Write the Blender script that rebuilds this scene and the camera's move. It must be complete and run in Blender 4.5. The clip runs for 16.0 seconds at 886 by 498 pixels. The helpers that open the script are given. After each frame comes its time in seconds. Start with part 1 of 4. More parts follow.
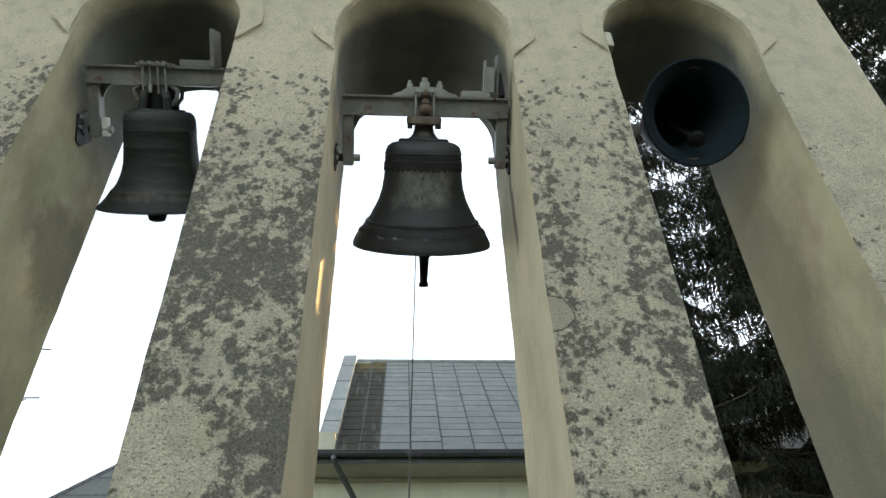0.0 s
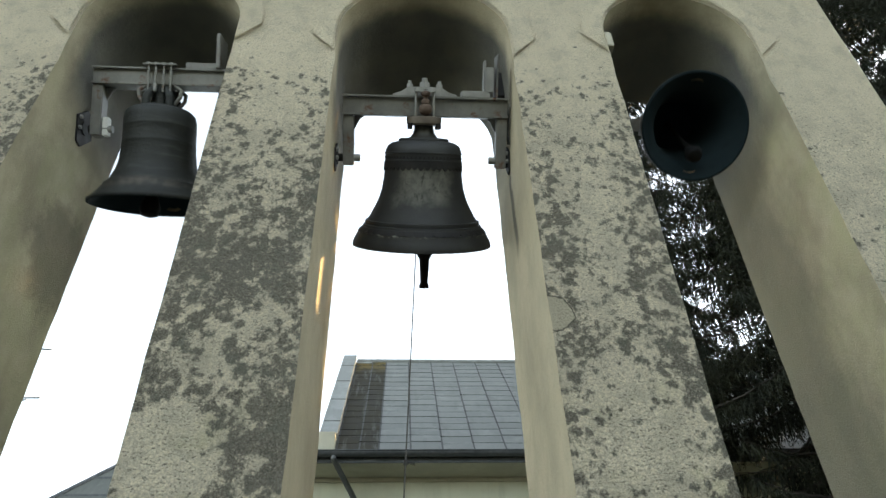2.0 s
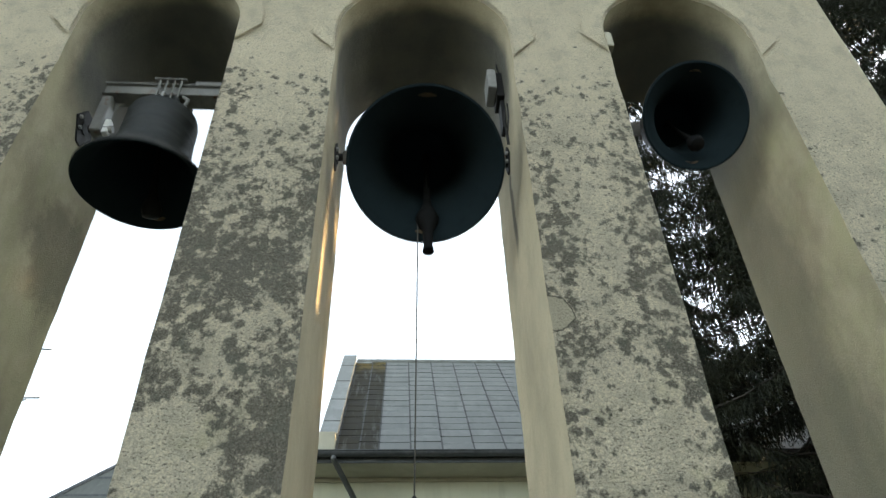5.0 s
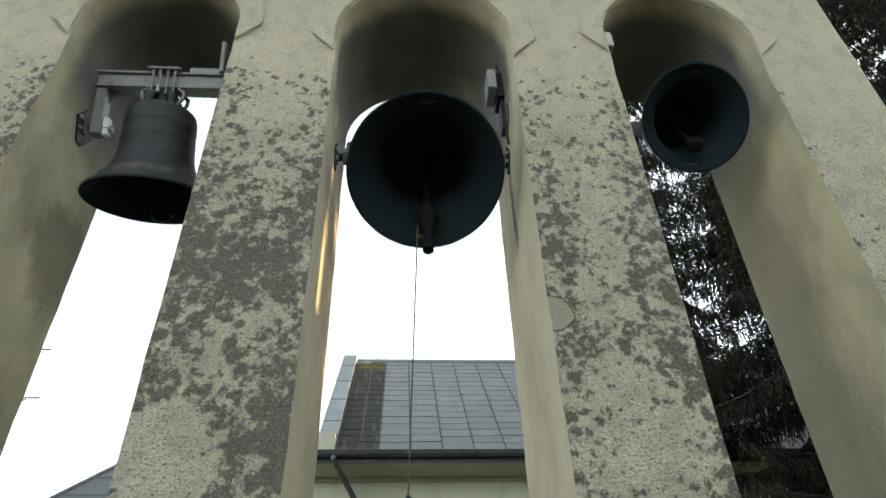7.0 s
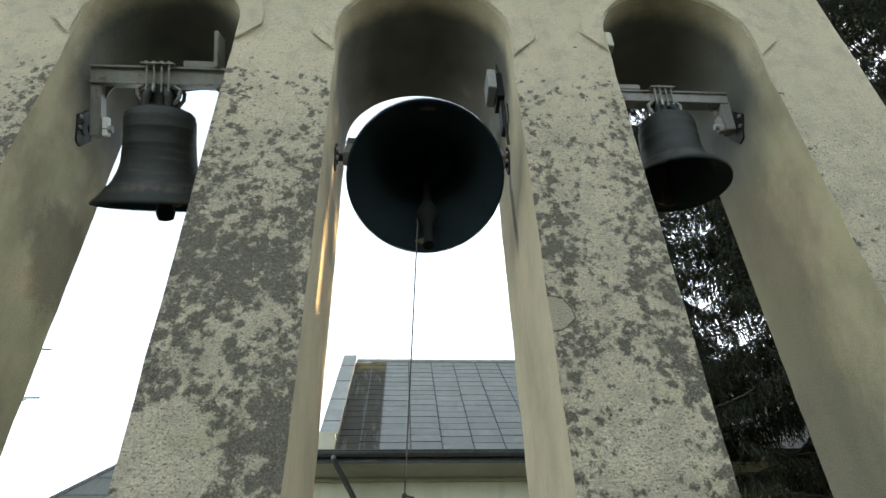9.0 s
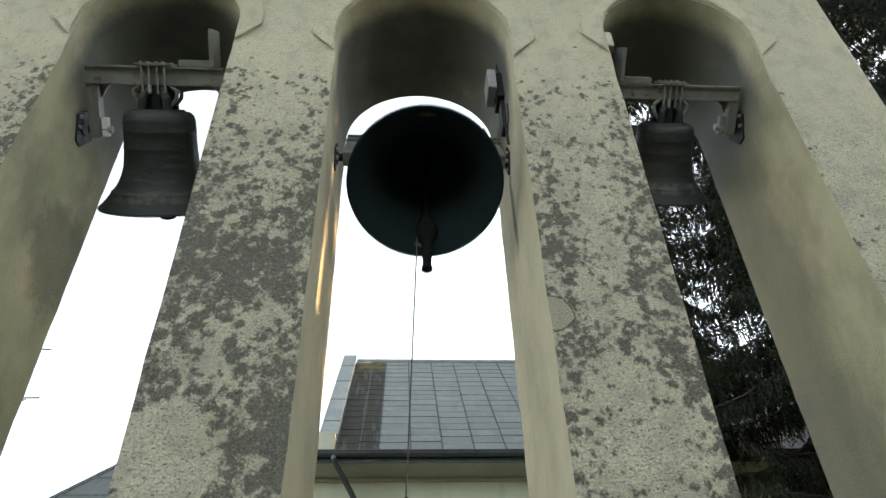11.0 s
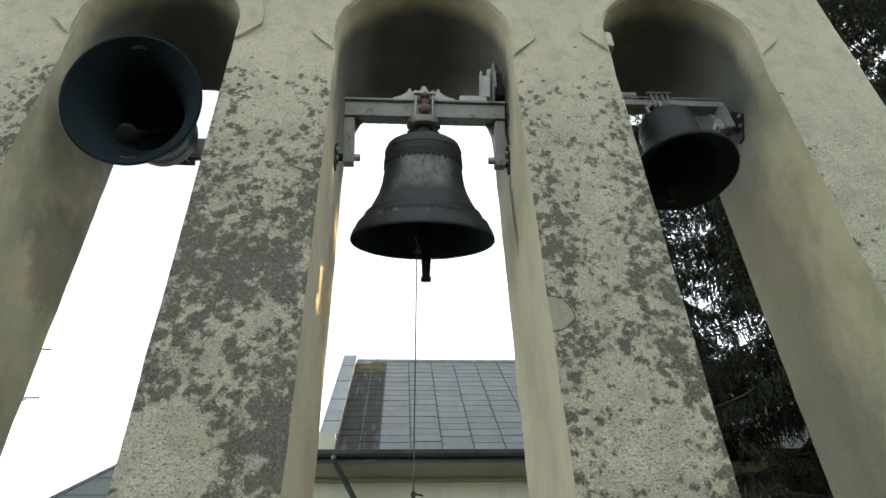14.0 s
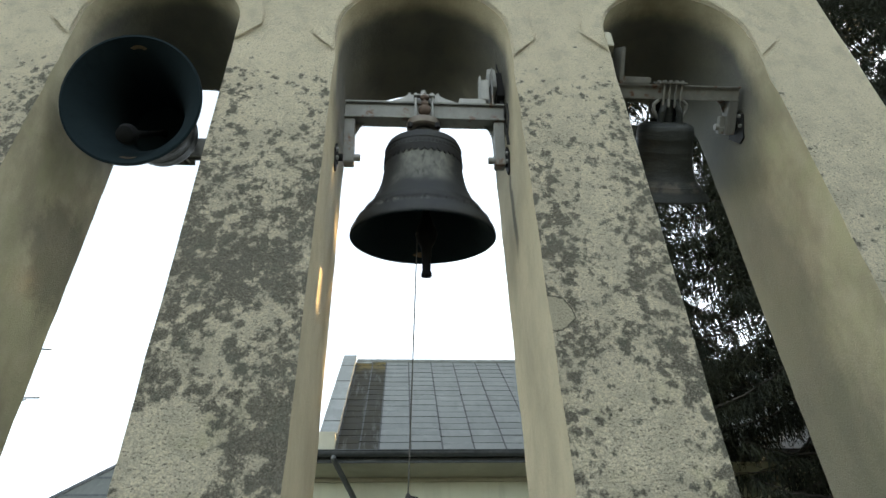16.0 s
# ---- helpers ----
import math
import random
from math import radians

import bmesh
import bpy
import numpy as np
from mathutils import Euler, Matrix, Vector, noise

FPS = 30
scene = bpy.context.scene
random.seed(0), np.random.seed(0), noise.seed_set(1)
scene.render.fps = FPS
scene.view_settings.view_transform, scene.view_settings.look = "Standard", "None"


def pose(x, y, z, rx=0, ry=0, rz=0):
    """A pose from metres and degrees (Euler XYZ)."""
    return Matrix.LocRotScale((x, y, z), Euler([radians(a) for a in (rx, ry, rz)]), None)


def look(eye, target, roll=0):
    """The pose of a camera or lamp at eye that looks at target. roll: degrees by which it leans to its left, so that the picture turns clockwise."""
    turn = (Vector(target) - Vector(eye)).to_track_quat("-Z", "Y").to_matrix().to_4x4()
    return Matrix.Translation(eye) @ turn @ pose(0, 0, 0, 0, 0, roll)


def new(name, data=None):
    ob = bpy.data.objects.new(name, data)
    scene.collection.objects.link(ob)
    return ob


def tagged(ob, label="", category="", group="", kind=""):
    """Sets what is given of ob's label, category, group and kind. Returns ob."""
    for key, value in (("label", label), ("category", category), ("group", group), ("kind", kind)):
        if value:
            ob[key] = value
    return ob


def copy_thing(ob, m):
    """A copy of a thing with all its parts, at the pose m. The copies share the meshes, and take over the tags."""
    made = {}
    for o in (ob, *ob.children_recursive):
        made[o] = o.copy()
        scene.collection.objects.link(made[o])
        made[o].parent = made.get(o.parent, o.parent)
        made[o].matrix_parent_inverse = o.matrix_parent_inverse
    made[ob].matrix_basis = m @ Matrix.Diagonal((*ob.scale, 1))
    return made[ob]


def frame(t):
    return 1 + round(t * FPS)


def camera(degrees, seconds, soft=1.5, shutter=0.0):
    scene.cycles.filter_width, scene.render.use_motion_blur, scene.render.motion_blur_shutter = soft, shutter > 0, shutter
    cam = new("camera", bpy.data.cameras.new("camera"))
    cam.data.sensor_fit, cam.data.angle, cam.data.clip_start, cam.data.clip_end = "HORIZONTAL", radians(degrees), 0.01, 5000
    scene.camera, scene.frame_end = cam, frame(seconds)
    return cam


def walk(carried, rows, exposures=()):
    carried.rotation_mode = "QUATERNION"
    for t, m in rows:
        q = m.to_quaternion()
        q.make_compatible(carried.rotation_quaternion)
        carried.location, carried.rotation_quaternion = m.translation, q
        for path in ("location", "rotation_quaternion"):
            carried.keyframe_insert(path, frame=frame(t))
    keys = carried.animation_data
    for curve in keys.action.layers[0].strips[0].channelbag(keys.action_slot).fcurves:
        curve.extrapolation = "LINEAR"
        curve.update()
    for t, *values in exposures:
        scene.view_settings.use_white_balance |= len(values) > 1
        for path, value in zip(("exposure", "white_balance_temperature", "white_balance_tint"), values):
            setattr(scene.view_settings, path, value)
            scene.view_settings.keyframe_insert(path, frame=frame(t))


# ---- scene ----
DEG = math.degrees
EYE = Vector((0.0, 0.0, 1.6))
PITCH, YAW, ROLL = radians(38.411), radians(4.343), -1.849
AIM = Vector((math.sin(YAW) * math.cos(PITCH), math.cos(YAW) * math.cos(PITCH), math.sin(PITCH)))
cam = camera(66, 16.0, soft=1.45, shutter=0.4)
STAND = look(EYE, EYE + AIM * 10, ROLL)
walk(cam, [(0.0, STAND), (16.0, STAND)], exposures=[(0.0, 2.15, 6750, 3), (16.0, 2.15, 6750, 3)])

# ---- light ----
SUN_EL, SUN_AZ = radians(25.5), radians(29.0)   # azimuth counted from +x towards +y
world = bpy.data.worlds.new("world")
scene.world = world
world.use_nodes = True
wn = world.node_tree.nodes
sky = wn.new("ShaderNodeTexSky")
sky.sky_type, sky.sun_disc = "NISHITA", False
sky.sun_elevation, sky.sun_rotation = SUN_EL, radians(90) - SUN_AZ
sky.air_density, sky.dust_density, sky.ozone_density = 1.0, 0.7, 1.0
haze = wn.new("ShaderNodeHueSaturation")   # thin high cloud takes most of the blue out
haze.inputs["Saturation"].default_value = 0.45
world.node_tree.links.new(sky.outputs[0], haze.inputs["Color"])
world.node_tree.links.new(haze.outputs[0], wn["Background"].inputs[0])
wn["Background"].inputs[1].default_value = 0.15
sun_data = bpy.data.lights.new("sun", "SUN")
sun_data.energy, sun_data.angle, sun_data.color = 3.4, radians(0.6), (1.0, 0.66, 0.33)
sun = new("sun", sun_data)
SUN_DIR = Vector((math.cos(SUN_EL) * math.cos(SUN_AZ), math.cos(SUN_EL) * math.sin(SUN_AZ), math.sin(SUN_EL)))
sun.matrix_basis = look(SUN_DIR * 60, (0, 0, 0))


# ---- materials ----
def material(name, base, rough=0.8, metal=0.0, spec=0.3):
    m = bpy.data.materials.new(name)
    m.use_nodes = True
    b = m.node_tree.nodes["Principled BSDF"]
    b.inputs["Base Color"].default_value = (*base, 1)
    b.inputs["Roughness"].default_value = rough
    b.inputs["Metallic"].default_value = metal
    b.inputs["Specular IOR Level"].default_value = spec
    return m


class Graph:
    """Short hand for building one node material."""

    def __init__(self, m):
        self.t = m.node_tree
        self.bsdf = self.t.nodes["Principled BSDF"]
        self.co = self.t.nodes.new("ShaderNodeTexCoord").outputs["Object"]

    def link(self, a, b):
        self.t.links.new(a, b)

    def scaled(self, sx, sy, sz):
        n = self.t.nodes.new("ShaderNodeMapping")
        n.inputs["Scale"].default_value = (sx, sy, sz)
        self.link(self.co, n.inputs["Vector"])
        return n.outputs[0]

    def noise(self, scale, detail=6, rough=0.6, vec=None, distort=0.0):
        n = self.t.nodes.new("ShaderNodeTexNoise")
        n.inputs["Scale"].default_value, n.inputs["Detail"].default_value = scale, detail
        n.inputs["Roughness"].default_value, n.inputs["Distortion"].default_value = rough, distort
        self.link(vec or self.co, n.inputs["Vector"])
        return n.outputs["Fac"]

    def voronoi(self, scale, vec=None, feature="F1"):
        n = self.t.nodes.new("ShaderNodeTexVoronoi")
        n.feature = feature
        n.inputs["Scale"].default_value = scale
        self.link(vec or self.co, n.inputs["Vector"])
        return n.outputs["Distance"]

    def span(self, v, a, b, lo=0.0, hi=1.0):
        n = self.t.nodes.new("ShaderNodeMapRange")
        n.interpolation_type = "SMOOTHSTEP"
        for i, x in zip((1, 2, 3, 4), (a, b, lo, hi)):
            n.inputs[i].default_value = x
        self.link(v, n.inputs[0])
        return n.outputs[0]

    def math(self, op, a, b=None):
        n = self.t.nodes.new("ShaderNodeMath")
        n.operation = op
        for i, x in enumerate((a, b)):
            if x is None:
                continue
            if isinstance(x, (int, float)):
                n.inputs[i].default_value = x
            else:
                self.link(x, n.inputs[i])
        return n.outputs[0]

    def mix(self, fac, a, b):
        n = self.t.nodes.new("ShaderNodeMix")
        n.data_type = "RGBA"
        for i, x in ((0, fac), (6, a), (7, b)):
            if isinstance(x, tuple):
                n.inputs[i].default_value = (*x, 1)
            elif isinstance(x, (int, float)):
                n.inputs[i].default_value = x
            else:
                self.link(x, n.inputs[i])
        return n.outputs[2]

    def axis(self, k):
        n = self.t.nodes.new("ShaderNodeSeparateXYZ")
        self.link(self.co, n.inputs[0])
        return n.outputs[k]

    def random(self):
        return self.t.nodes.new("ShaderNodeObjectInfo").outputs["Random"]

    def color(self, c):
        self.link(c, self.bsdf.inputs["Base Color"])

    def rough(self, v):
        self.link(v, self.bsdf.inputs["Roughness"])

    def bump(self, h, strength=0.5, dist=0.01):
        n = self.t.nodes.new("ShaderNodeBump")
        n.inputs["Strength"].default_value, n.inputs["Distance"].default_value = strength, dist
        self.link(h, n.inputs["Height"])
        self.link(n.outputs[0], self.bsdf.inputs["Normal"])


# crusts and bare patches on the two middle shafts: x, z, radius, how much barer
BARE_WEST = ((-0.84, 5.02, 0.24, 0.14), (-0.85, 4.10, 0.75, -0.035), (-0.70, 4.40, 0.16, 0.13), (-0.66, 4.02, 0.13, 0.07), (-1.02, 3.92, 0.34, -0.09), (-0.80, 3.74, 0.36, -0.16), (-1.12, 3.46, 0.24, -0.07),
             (-0.70, 3.48, 0.17, 0.13), (-0.90, 3.24, 0.20, 0.07), (-1.05, 2.76, 0.36, 0.30), (-0.62, 2.75, 0.30, -0.13), (-0.60, 2.72, 0.08, 0.22), (-1.00, 3.05, 0.12, -0.06))
BARE_EAST = ((1.10, 4.95, 0.30, 0.06), (1.08, 4.12, 0.14, 0.06), (0.87, 4.45, 0.16, -0.06), (0.90, 3.85, 0.22, -0.05), (1.40, 4.00, 0.18, -0.06), (1.28, 3.68, 0.20, -0.06),
             (1.00, 3.12, 0.24, 0.08), (1.35, 3.16, 0.16, -0.09), (1.14, 3.38, 0.12, -0.05), (1.16, 2.74, 0.34, 0.17), (0.88, 2.62, 0.14, -0.05))
ARRISES = (-2.306, -1.197, -0.49, 0.758, 1.472, 2.590)


def from_point(g, p):
    n = g.t.nodes.new("ShaderNodeVectorMath")
    n.operation = "DISTANCE"
    g.link(g.co, n.inputs[0])
    n.inputs[1].default_value = p
    return n.outputs["Value"]


def smooth_plaster():
    """Floated plaster of the reveals: mottled, algae on the outer openings, shade painted into the vaults."""
    m = material("plaster", (0.4, 0.38, 0.29), 0.93)
    g = Graph(m)
    x, y, z = g.axis(0), g.axis(1), g.axis(2)
    c = g.mix(g.span(g.noise(0.9, 4), 0.3, 0.7), (0.53, 0.46, 0.32), (0.45, 0.395, 0.28))
    c = g.mix(g.span(g.noise(6, 6, 0.65), 0.42, 0.72, 0, 0.3), c, (0.36, 0.32, 0.225))
    c = g.mix(g.span(g.noise(1, 6, 0.65, g.scaled(5, 5, 2.2), 0.6), 0.5, 0.75, 0, 0.25), c, (0.34, 0.305, 0.21))
    fine = g.noise(90, 4, 0.7)
    c = g.mix(g.span(fine, 0.48, 0.7, 0, 0.4), c, (0.24, 0.22, 0.165))
    away = g.span(g.math("ABSOLUTE", g.math("SUBTRACT", x, 0.1)), 1.1, 1.5)
    c = g.mix(g.math("MULTIPLY", away, 0.4), c, (0.30, 0.28, 0.19))
    stain = g.span(g.noise(2.3, 7, 0.62, g.scaled(1, 1, 0.6), 0.1), 0.38, 0.66, 0.05, 0.7)
    c = g.mix(g.math("MULTIPLY", stain, g.span(away, 0, 1, 0.4, 1.0)), c, (0.19, 0.168, 0.118))
    film = g.math("MULTIPLY", away, g.span(g.noise(1.6, 6, 0.68), 0.40, 0.62, 0.0, 0.5))
    c = g.mix(g.math("MULTIPLY", film, g.span(z, 5.7, 5.0)), c, (0.31, 0.31, 0.175))
    # a damp brown blot low in the western reveal
    blot = g.math("ADD", from_point(g, (-2.306, 3.75, 4.45)), g.math("MULTIPLY", g.noise(5, 6, 0.7), 0.5))
    c = g.mix(g.span(blot, 0.72, 0.5, 0, 0.6), c, (0.11, 0.10, 0.075))
    # the inner half of the eastern reveal is greyer and darker, with a ragged edge
    ragged_y = g.math("ADD", y, g.math("MULTIPLY", g.math("SUBTRACT", g.noise(2.6, 6, 0.65, g.scaled(1, 1, 0.6)), 0.5), 0.7))
    c = g.mix(g.math("MULTIPLY", g.span(ragged_y, 3.12, 3.55, 0, 0.72), g.span(x, 1.9, 2.1)), c, (0.135, 0.13, 0.10))
    # the vaults' shade is put into the colour; the outer hand's breadth stays clear
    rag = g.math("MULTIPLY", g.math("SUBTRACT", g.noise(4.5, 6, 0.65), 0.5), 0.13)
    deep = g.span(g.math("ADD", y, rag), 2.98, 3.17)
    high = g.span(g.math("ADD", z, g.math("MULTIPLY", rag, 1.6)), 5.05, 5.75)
    vault_shade = g.math("MULTIPLY", g.math("MULTIPLY", deep, high), g.span(g.noise(3, 5, 0.6), 0.2, 0.7, 0.95, 0.8))
    c = g.mix(vault_shade, c, (0.078, 0.081, 0.079))
    # pale trowel swipes of cement in the middle vault
    for px, pz, rad in ((-0.22, 6.33, 0.16), (0.52, 6.36, 0.15)):
        d = g.math("ADD", from_point(g, (px, 3.80, pz)), g.math("MULTIPLY", g.noise(9, 5, 0.7), 0.16))
        c = g.mix(g.span(d, rad, rad - 0.05, 0, 0.55), c, (0.22, 0.20, 0.16))
    run = g.math("ADD", y, g.math("MULTIPLY", g.math("SUBTRACT", g.noise(7, 4), 0.5), 0.10))
    grease = g.math("MULTIPLY", g.span(run, 3.40, 3.45), g.span(run, 3.54, 3.48))
    for lo, hi, v in ((4.25, 4.5, z), (5.15, 4.95, z), (0.5, 0.55, x), (0.9, 0.85, x)):
        grease = g.math("MULTIPLY", grease, g.span(v, lo, hi))
    c = g.mix(g.math("MULTIPLY", grease, 0.75), c, (0.05, 0.05, 0.045))
    g.color(c)
    g.bump(g.math("ADD", fine, g.math("MULTIPLY", g.noise(22, 5, 0.7), 1.1)), 0.75, 0.012)
    return m


def lichen_plaster():
    """Rough-cast front: pale pitted plaster under round crusts of grey lichen that crowd the arrises and the shafts."""
    m = material("lichen_plaster", (0.45, 0.42, 0.32), 0.95)
    g = Graph(m)
    x, z = g.axis(0), g.axis(2)
    c = g.mix(g.span(g.noise(0.9, 4), 0.3, 0.7), (0.80, 0.71, 0.525), (0.72, 0.645, 0.48))
    c = g.mix(g.span(g.noise(7, 6, 0.65), 0.45, 0.72, 0, 0.4), c, (0.42, 0.395, 0.30))
    low = g.span(z, 5.6, 4.6)
    grainy = g.mix(g.span(g.noise(75, 5, 0.8), 0.40, 0.62), (0.85, 0.76, 0.565), (0.55, 0.495, 0.375))
    grainy = g.mix(g.span(g.noise(4.5, 6, 0.7), 0.42, 0.66, 0, 0.5), grainy, (0.33, 0.315, 0.25))
    c = g.mix(g.math("MULTIPLY", low, 0.8), c, grainy)
    # yellowish algae where the shafts stay damp
    c = g.mix(g.math("MULTIPLY", g.span(g.noise(3.1, 6, 0.7), 0.48, 0.64, 0, 0.35), g.span(z, 3.4, 2.7)), c, (0.44, 0.43, 0.23))
    wob = g.t.nodes.new("ShaderNodeTexNoise")
    wob.inputs["Scale"].default_value, wob.inputs["Detail"].default_value = 12.0, 5.0
    g.link(g.co, wob.inputs["Vector"])
    shift = g.t.nodes.new("ShaderNodeVectorMath")
    shift.operation = "MULTIPLY_ADD"
    g.link(wob.outputs["Color"], shift.inputs[0])
    shift.inputs[1].default_value = (0.07, 0.07, 0.07)
    g.link(g.co, shift.inputs[2])
    crust = g.span(g.voronoi(15.0, shift.outputs[0]), 0.05, 0.75, 0.75, 0.22)
    small = g.span(g.voronoi(34.0, shift.outputs[0]), 0.05, 0.75, 0.75, 0.22)
    level = g.math("ADD", g.math("MULTIPLY", g.noise(13, 8, 0.72), 0.80), g.math("ADD", g.math("MULTIPLY", crust, 0.26), g.math("MULTIPLY", small, 0.09)))
    level = g.math("ADD", level, g.math("MULTIPLY", g.math("SUBTRACT", g.noise(2.6, 4, 0.55), 0.5), 0.20))
    near = None
    for xe in ARRISES:
        d = g.math("ABSOLUTE", g.math("SUBTRACT", x, xe))
        near = d if near is None else g.math("MINIMUM", near, d)
    rim = g.math("MULTIPLY", g.span(near, 0.30, 0.03, -0.02, 0.03), g.span(z, 5.62, 5.35))
    rise = g.math("ADD", g.span(z, 5.75, 5.2, -0.20, -0.035), g.span(z, 5.2, 3.9, 0.0, 0.055))
    level = g.math("ADD", level, g.math("ADD", g.math("ADD", rim, rise), g.math("ADD", g.span(x, 2.45, 2.7, 0.0, -0.12), g.span(x, 0.2, 0.6, 0.0, -0.022))))
    for cx, cz, rad, amount in BARE_WEST + BARE_EAST:
        level = g.math("SUBTRACT", level, g.span(from_point(g, (cx, 2.896, cz)), rad, rad * 0.2, 0.0, amount * 0.7))
    level = g.math("ADD", level, g.math("MULTIPLY", g.math("SUBTRACT", g.noise(34, 7, 0.8), 0.5), 0.52))
    grey = g.span(level, 0.495, 0.61)
    speck = g.noise(120, 4, 0.8)
    dark = g.mix(g.span(speck, 0.38, 0.62), (0.048, 0.044, 0.035), (0.225, 0.208, 0.165))
    dark = g.mix(g.span(g.noise(5, 5), 0.45, 0.65, 0, 0.45), dark, (0.15, 0.146, 0.122))
    dark = g.mix(g.span(g.noise(6.5, 5, 0.7), 0.52, 0.66, 0, 0.5), dark, (0.105, 0.118, 0.092))
    dark = g.mix(g.math("MULTIPLY", low, g.span(g.noise(48, 6, 0.8), 0.55, 0.63, 0, 0.85)), dark, (0.42, 0.39, 0.31))
    pits = g.noise(1, 4, 0.7, g.scaled(55, 55, 105))
    c = g.mix(g.math("MULTIPLY", g.span(pits, 0.565, 0.665, 0, 0.8), g.span(low, 0, 1, 0.45, 1.0)), c, (0.085, 0.08, 0.065))
    c = g.mix(g.span(g.noise(105, 3, 0.8), 0.47, 0.62, 0, 0.24), c, (0.30, 0.275, 0.21))
    c = g.mix(g.math("MULTIPLY", grey, 0.9), c, dark)
    # a bare mended corner with a crack round it
    ragged = g.math("ADD", from_point(g, (0.775, 2.896, 3.50)), g.math("MULTIPLY", g.noise(14, 4), 0.10))
    c = g.mix(g.span(ragged, 0.158, 0.150), c, (0.12, 0.11, 0.085))
    c = g.mix(g.span(ragged, 0.148, 0.142), c, (0.50, 0.455, 0.335))
    g.color(c)
    height = g.math("SUBTRACT", g.math("ADD", speck, g.math("MULTIPLY", grey, 0.35)), g.math("MULTIPLY", g.span(pits, 0.52, 0.7), 0.8))
    pit = g.span(g.voronoi(45), 0.0, 0.25, 0.0, 1.0)
    g.bump(g.math("ADD", g.math("ADD", height, g.math("MULTIPLY", g.noise(28, 5, 0.7), 0.9)), g.math("ADD", g.math("MULTIPLY", pit, 0.35), g.math("MULTIPLY", g.noise(64, 3, 0.6), 0.9))), 1.0, 0.030)
    return m


def worn_metal(name, a, b, rough, metal, bump=0.15, scale=6.0, rust=0.0, spec=0.4):
    m = material(name, a, rough, metal, spec)
    g = Graph(m)
    n = g.noise(scale, 7, 0.65)
    c = g.mix(g.span(n, 0.35, 0.7), a, b)
    run = g.noise(1.0, 5, 0.6, g.scaled(14, 14, 2.0))
    c = g.mix(g.span(run, 0.5, 0.8, 0, 0.5), c, tuple(x * 0.5 for x in a))
    if rust:
        c = g.mix(g.span(g.noise(11, 6), 0.62 - rust * 0.15, 0.75 - rust * 0.1), c, (0.12, 0.06, 0.035))
    g.color(c)
    g.rough(g.span(n, 0.3, 0.7, rough - 0.1, rough + 0.15))
    g.bump(g.noise(60, 4), bump, 0.004)
    return m


def cast_bell():
    """Dark cast bell metal with turning lines, blotches and a rubbed brown band above the lip."""
    m = material("cast_bell_metal", (0.016, 0.019, 0.018), 0.62, 0.1, 0.4)
    g = Graph(m)
    n = g.noise(7, 7, 0.7)
    c = g.mix(g.span(n, 0.35, 0.7), (0.009, 0.0112, 0.011), (0.021, 0.0235, 0.0225))
    rings = g.noise(1, 6, 0.7, g.scaled(3.5, 3.5, 26))
    c = g.mix(g.span(rings, 0.5, 0.66, 0, 0.8), c, (0.036, 0.039, 0.037))
    z = g.axis(2)
    band = g.math("MULTIPLY", g.span(z, -0.49, -0.465), g.span(z, -0.39, -0.42))
    c = g.mix(g.math("MULTIPLY", band, g.span(g.noise(8, 6, 0.7), 0.42, 0.62, 0, 0.8)), c, (0.072, 0.062, 0.052))
    g.color(c)
    g.rough(g.span(n, 0.3, 0.7, 0.5, 0.75))
    g.bump(g.math("ADD", g.math("MULTIPLY", rings, 1.3), g.noise(50, 5, 0.7)), 0.5, 0.008)
    return m


M_FRONT = lichen_plaster()
M_PLASTER = smooth_plaster()
M_BRONZE = worn_metal("dark_bronze", (0.035, 0.035, 0.033), (0.06, 0.062, 0.056), 0.5, 0.35, 0.2, 5.0)
# the bell interior's shade is put into this near-black metal
M_INSIDE = worn_metal("shaded_bell_inside", (0.008, 0.0142, 0.0178), (0.0115, 0.0182, 0.0215), 0.9, 0.0, 0.15, 4.0, 0.0, 0.08)
M_STEEL_BELL = cast_bell()
M_YOKE = worn_metal("grey_painted_steel", (0.15, 0.15, 0.145), (0.21, 0.21, 0.2), 0.5, 0.2, 0.1, 8.0, 0.4)
M_GALV = worn_metal("galvanised_steel", (0.24, 0.24, 0.235), (0.33, 0.33, 0.32), 0.55, 0.3, 0.1, 12.0)
M_IRON = worn_metal("black_iron", (0.013, 0.013, 0.014), (0.024, 0.023, 0.023), 0.65, 0.0, 0.2, 10.0, 0.0, 0.2)
M_RUST = worn_metal("rusty_steel", (0.07, 0.045, 0.035), (0.12, 0.09, 0.07), 0.75, 0.3, 0.3, 12.0)
M_COLLAR = worn_metal("brown_cast_metal", (0.12, 0.10, 0.085), (0.2, 0.175, 0.15), 0.5, 0.3, 0.15, 9.0)
M_ROPE = material("grey_rope", (0.07, 0.066, 0.06), 0.9)
# clapper iron, an even near-black well below M_IRON
M_CLAPPER = worn_metal("near_black_iron", (0.004, 0.0045, 0.005), (0.007, 0.0072, 0.0075), 0.8, 0.0, 0.2, 10.0, 0.0, 0.12)
M_STRIKE = worn_metal("rubbed_bronze", (0.09, 0.062, 0.036), (0.15, 0.11, 0.065), 0.45, 0.6, 0.1, 30.0)
M_RUBBER = material("black_rubber", (0.02, 0.02, 0.02), 0.6)
M_WHITE = worn_metal("white_painted_steel", (0.62, 0.62, 0.60), (0.74, 0.74, 0.72), 0.5, 0.0, 0.05)
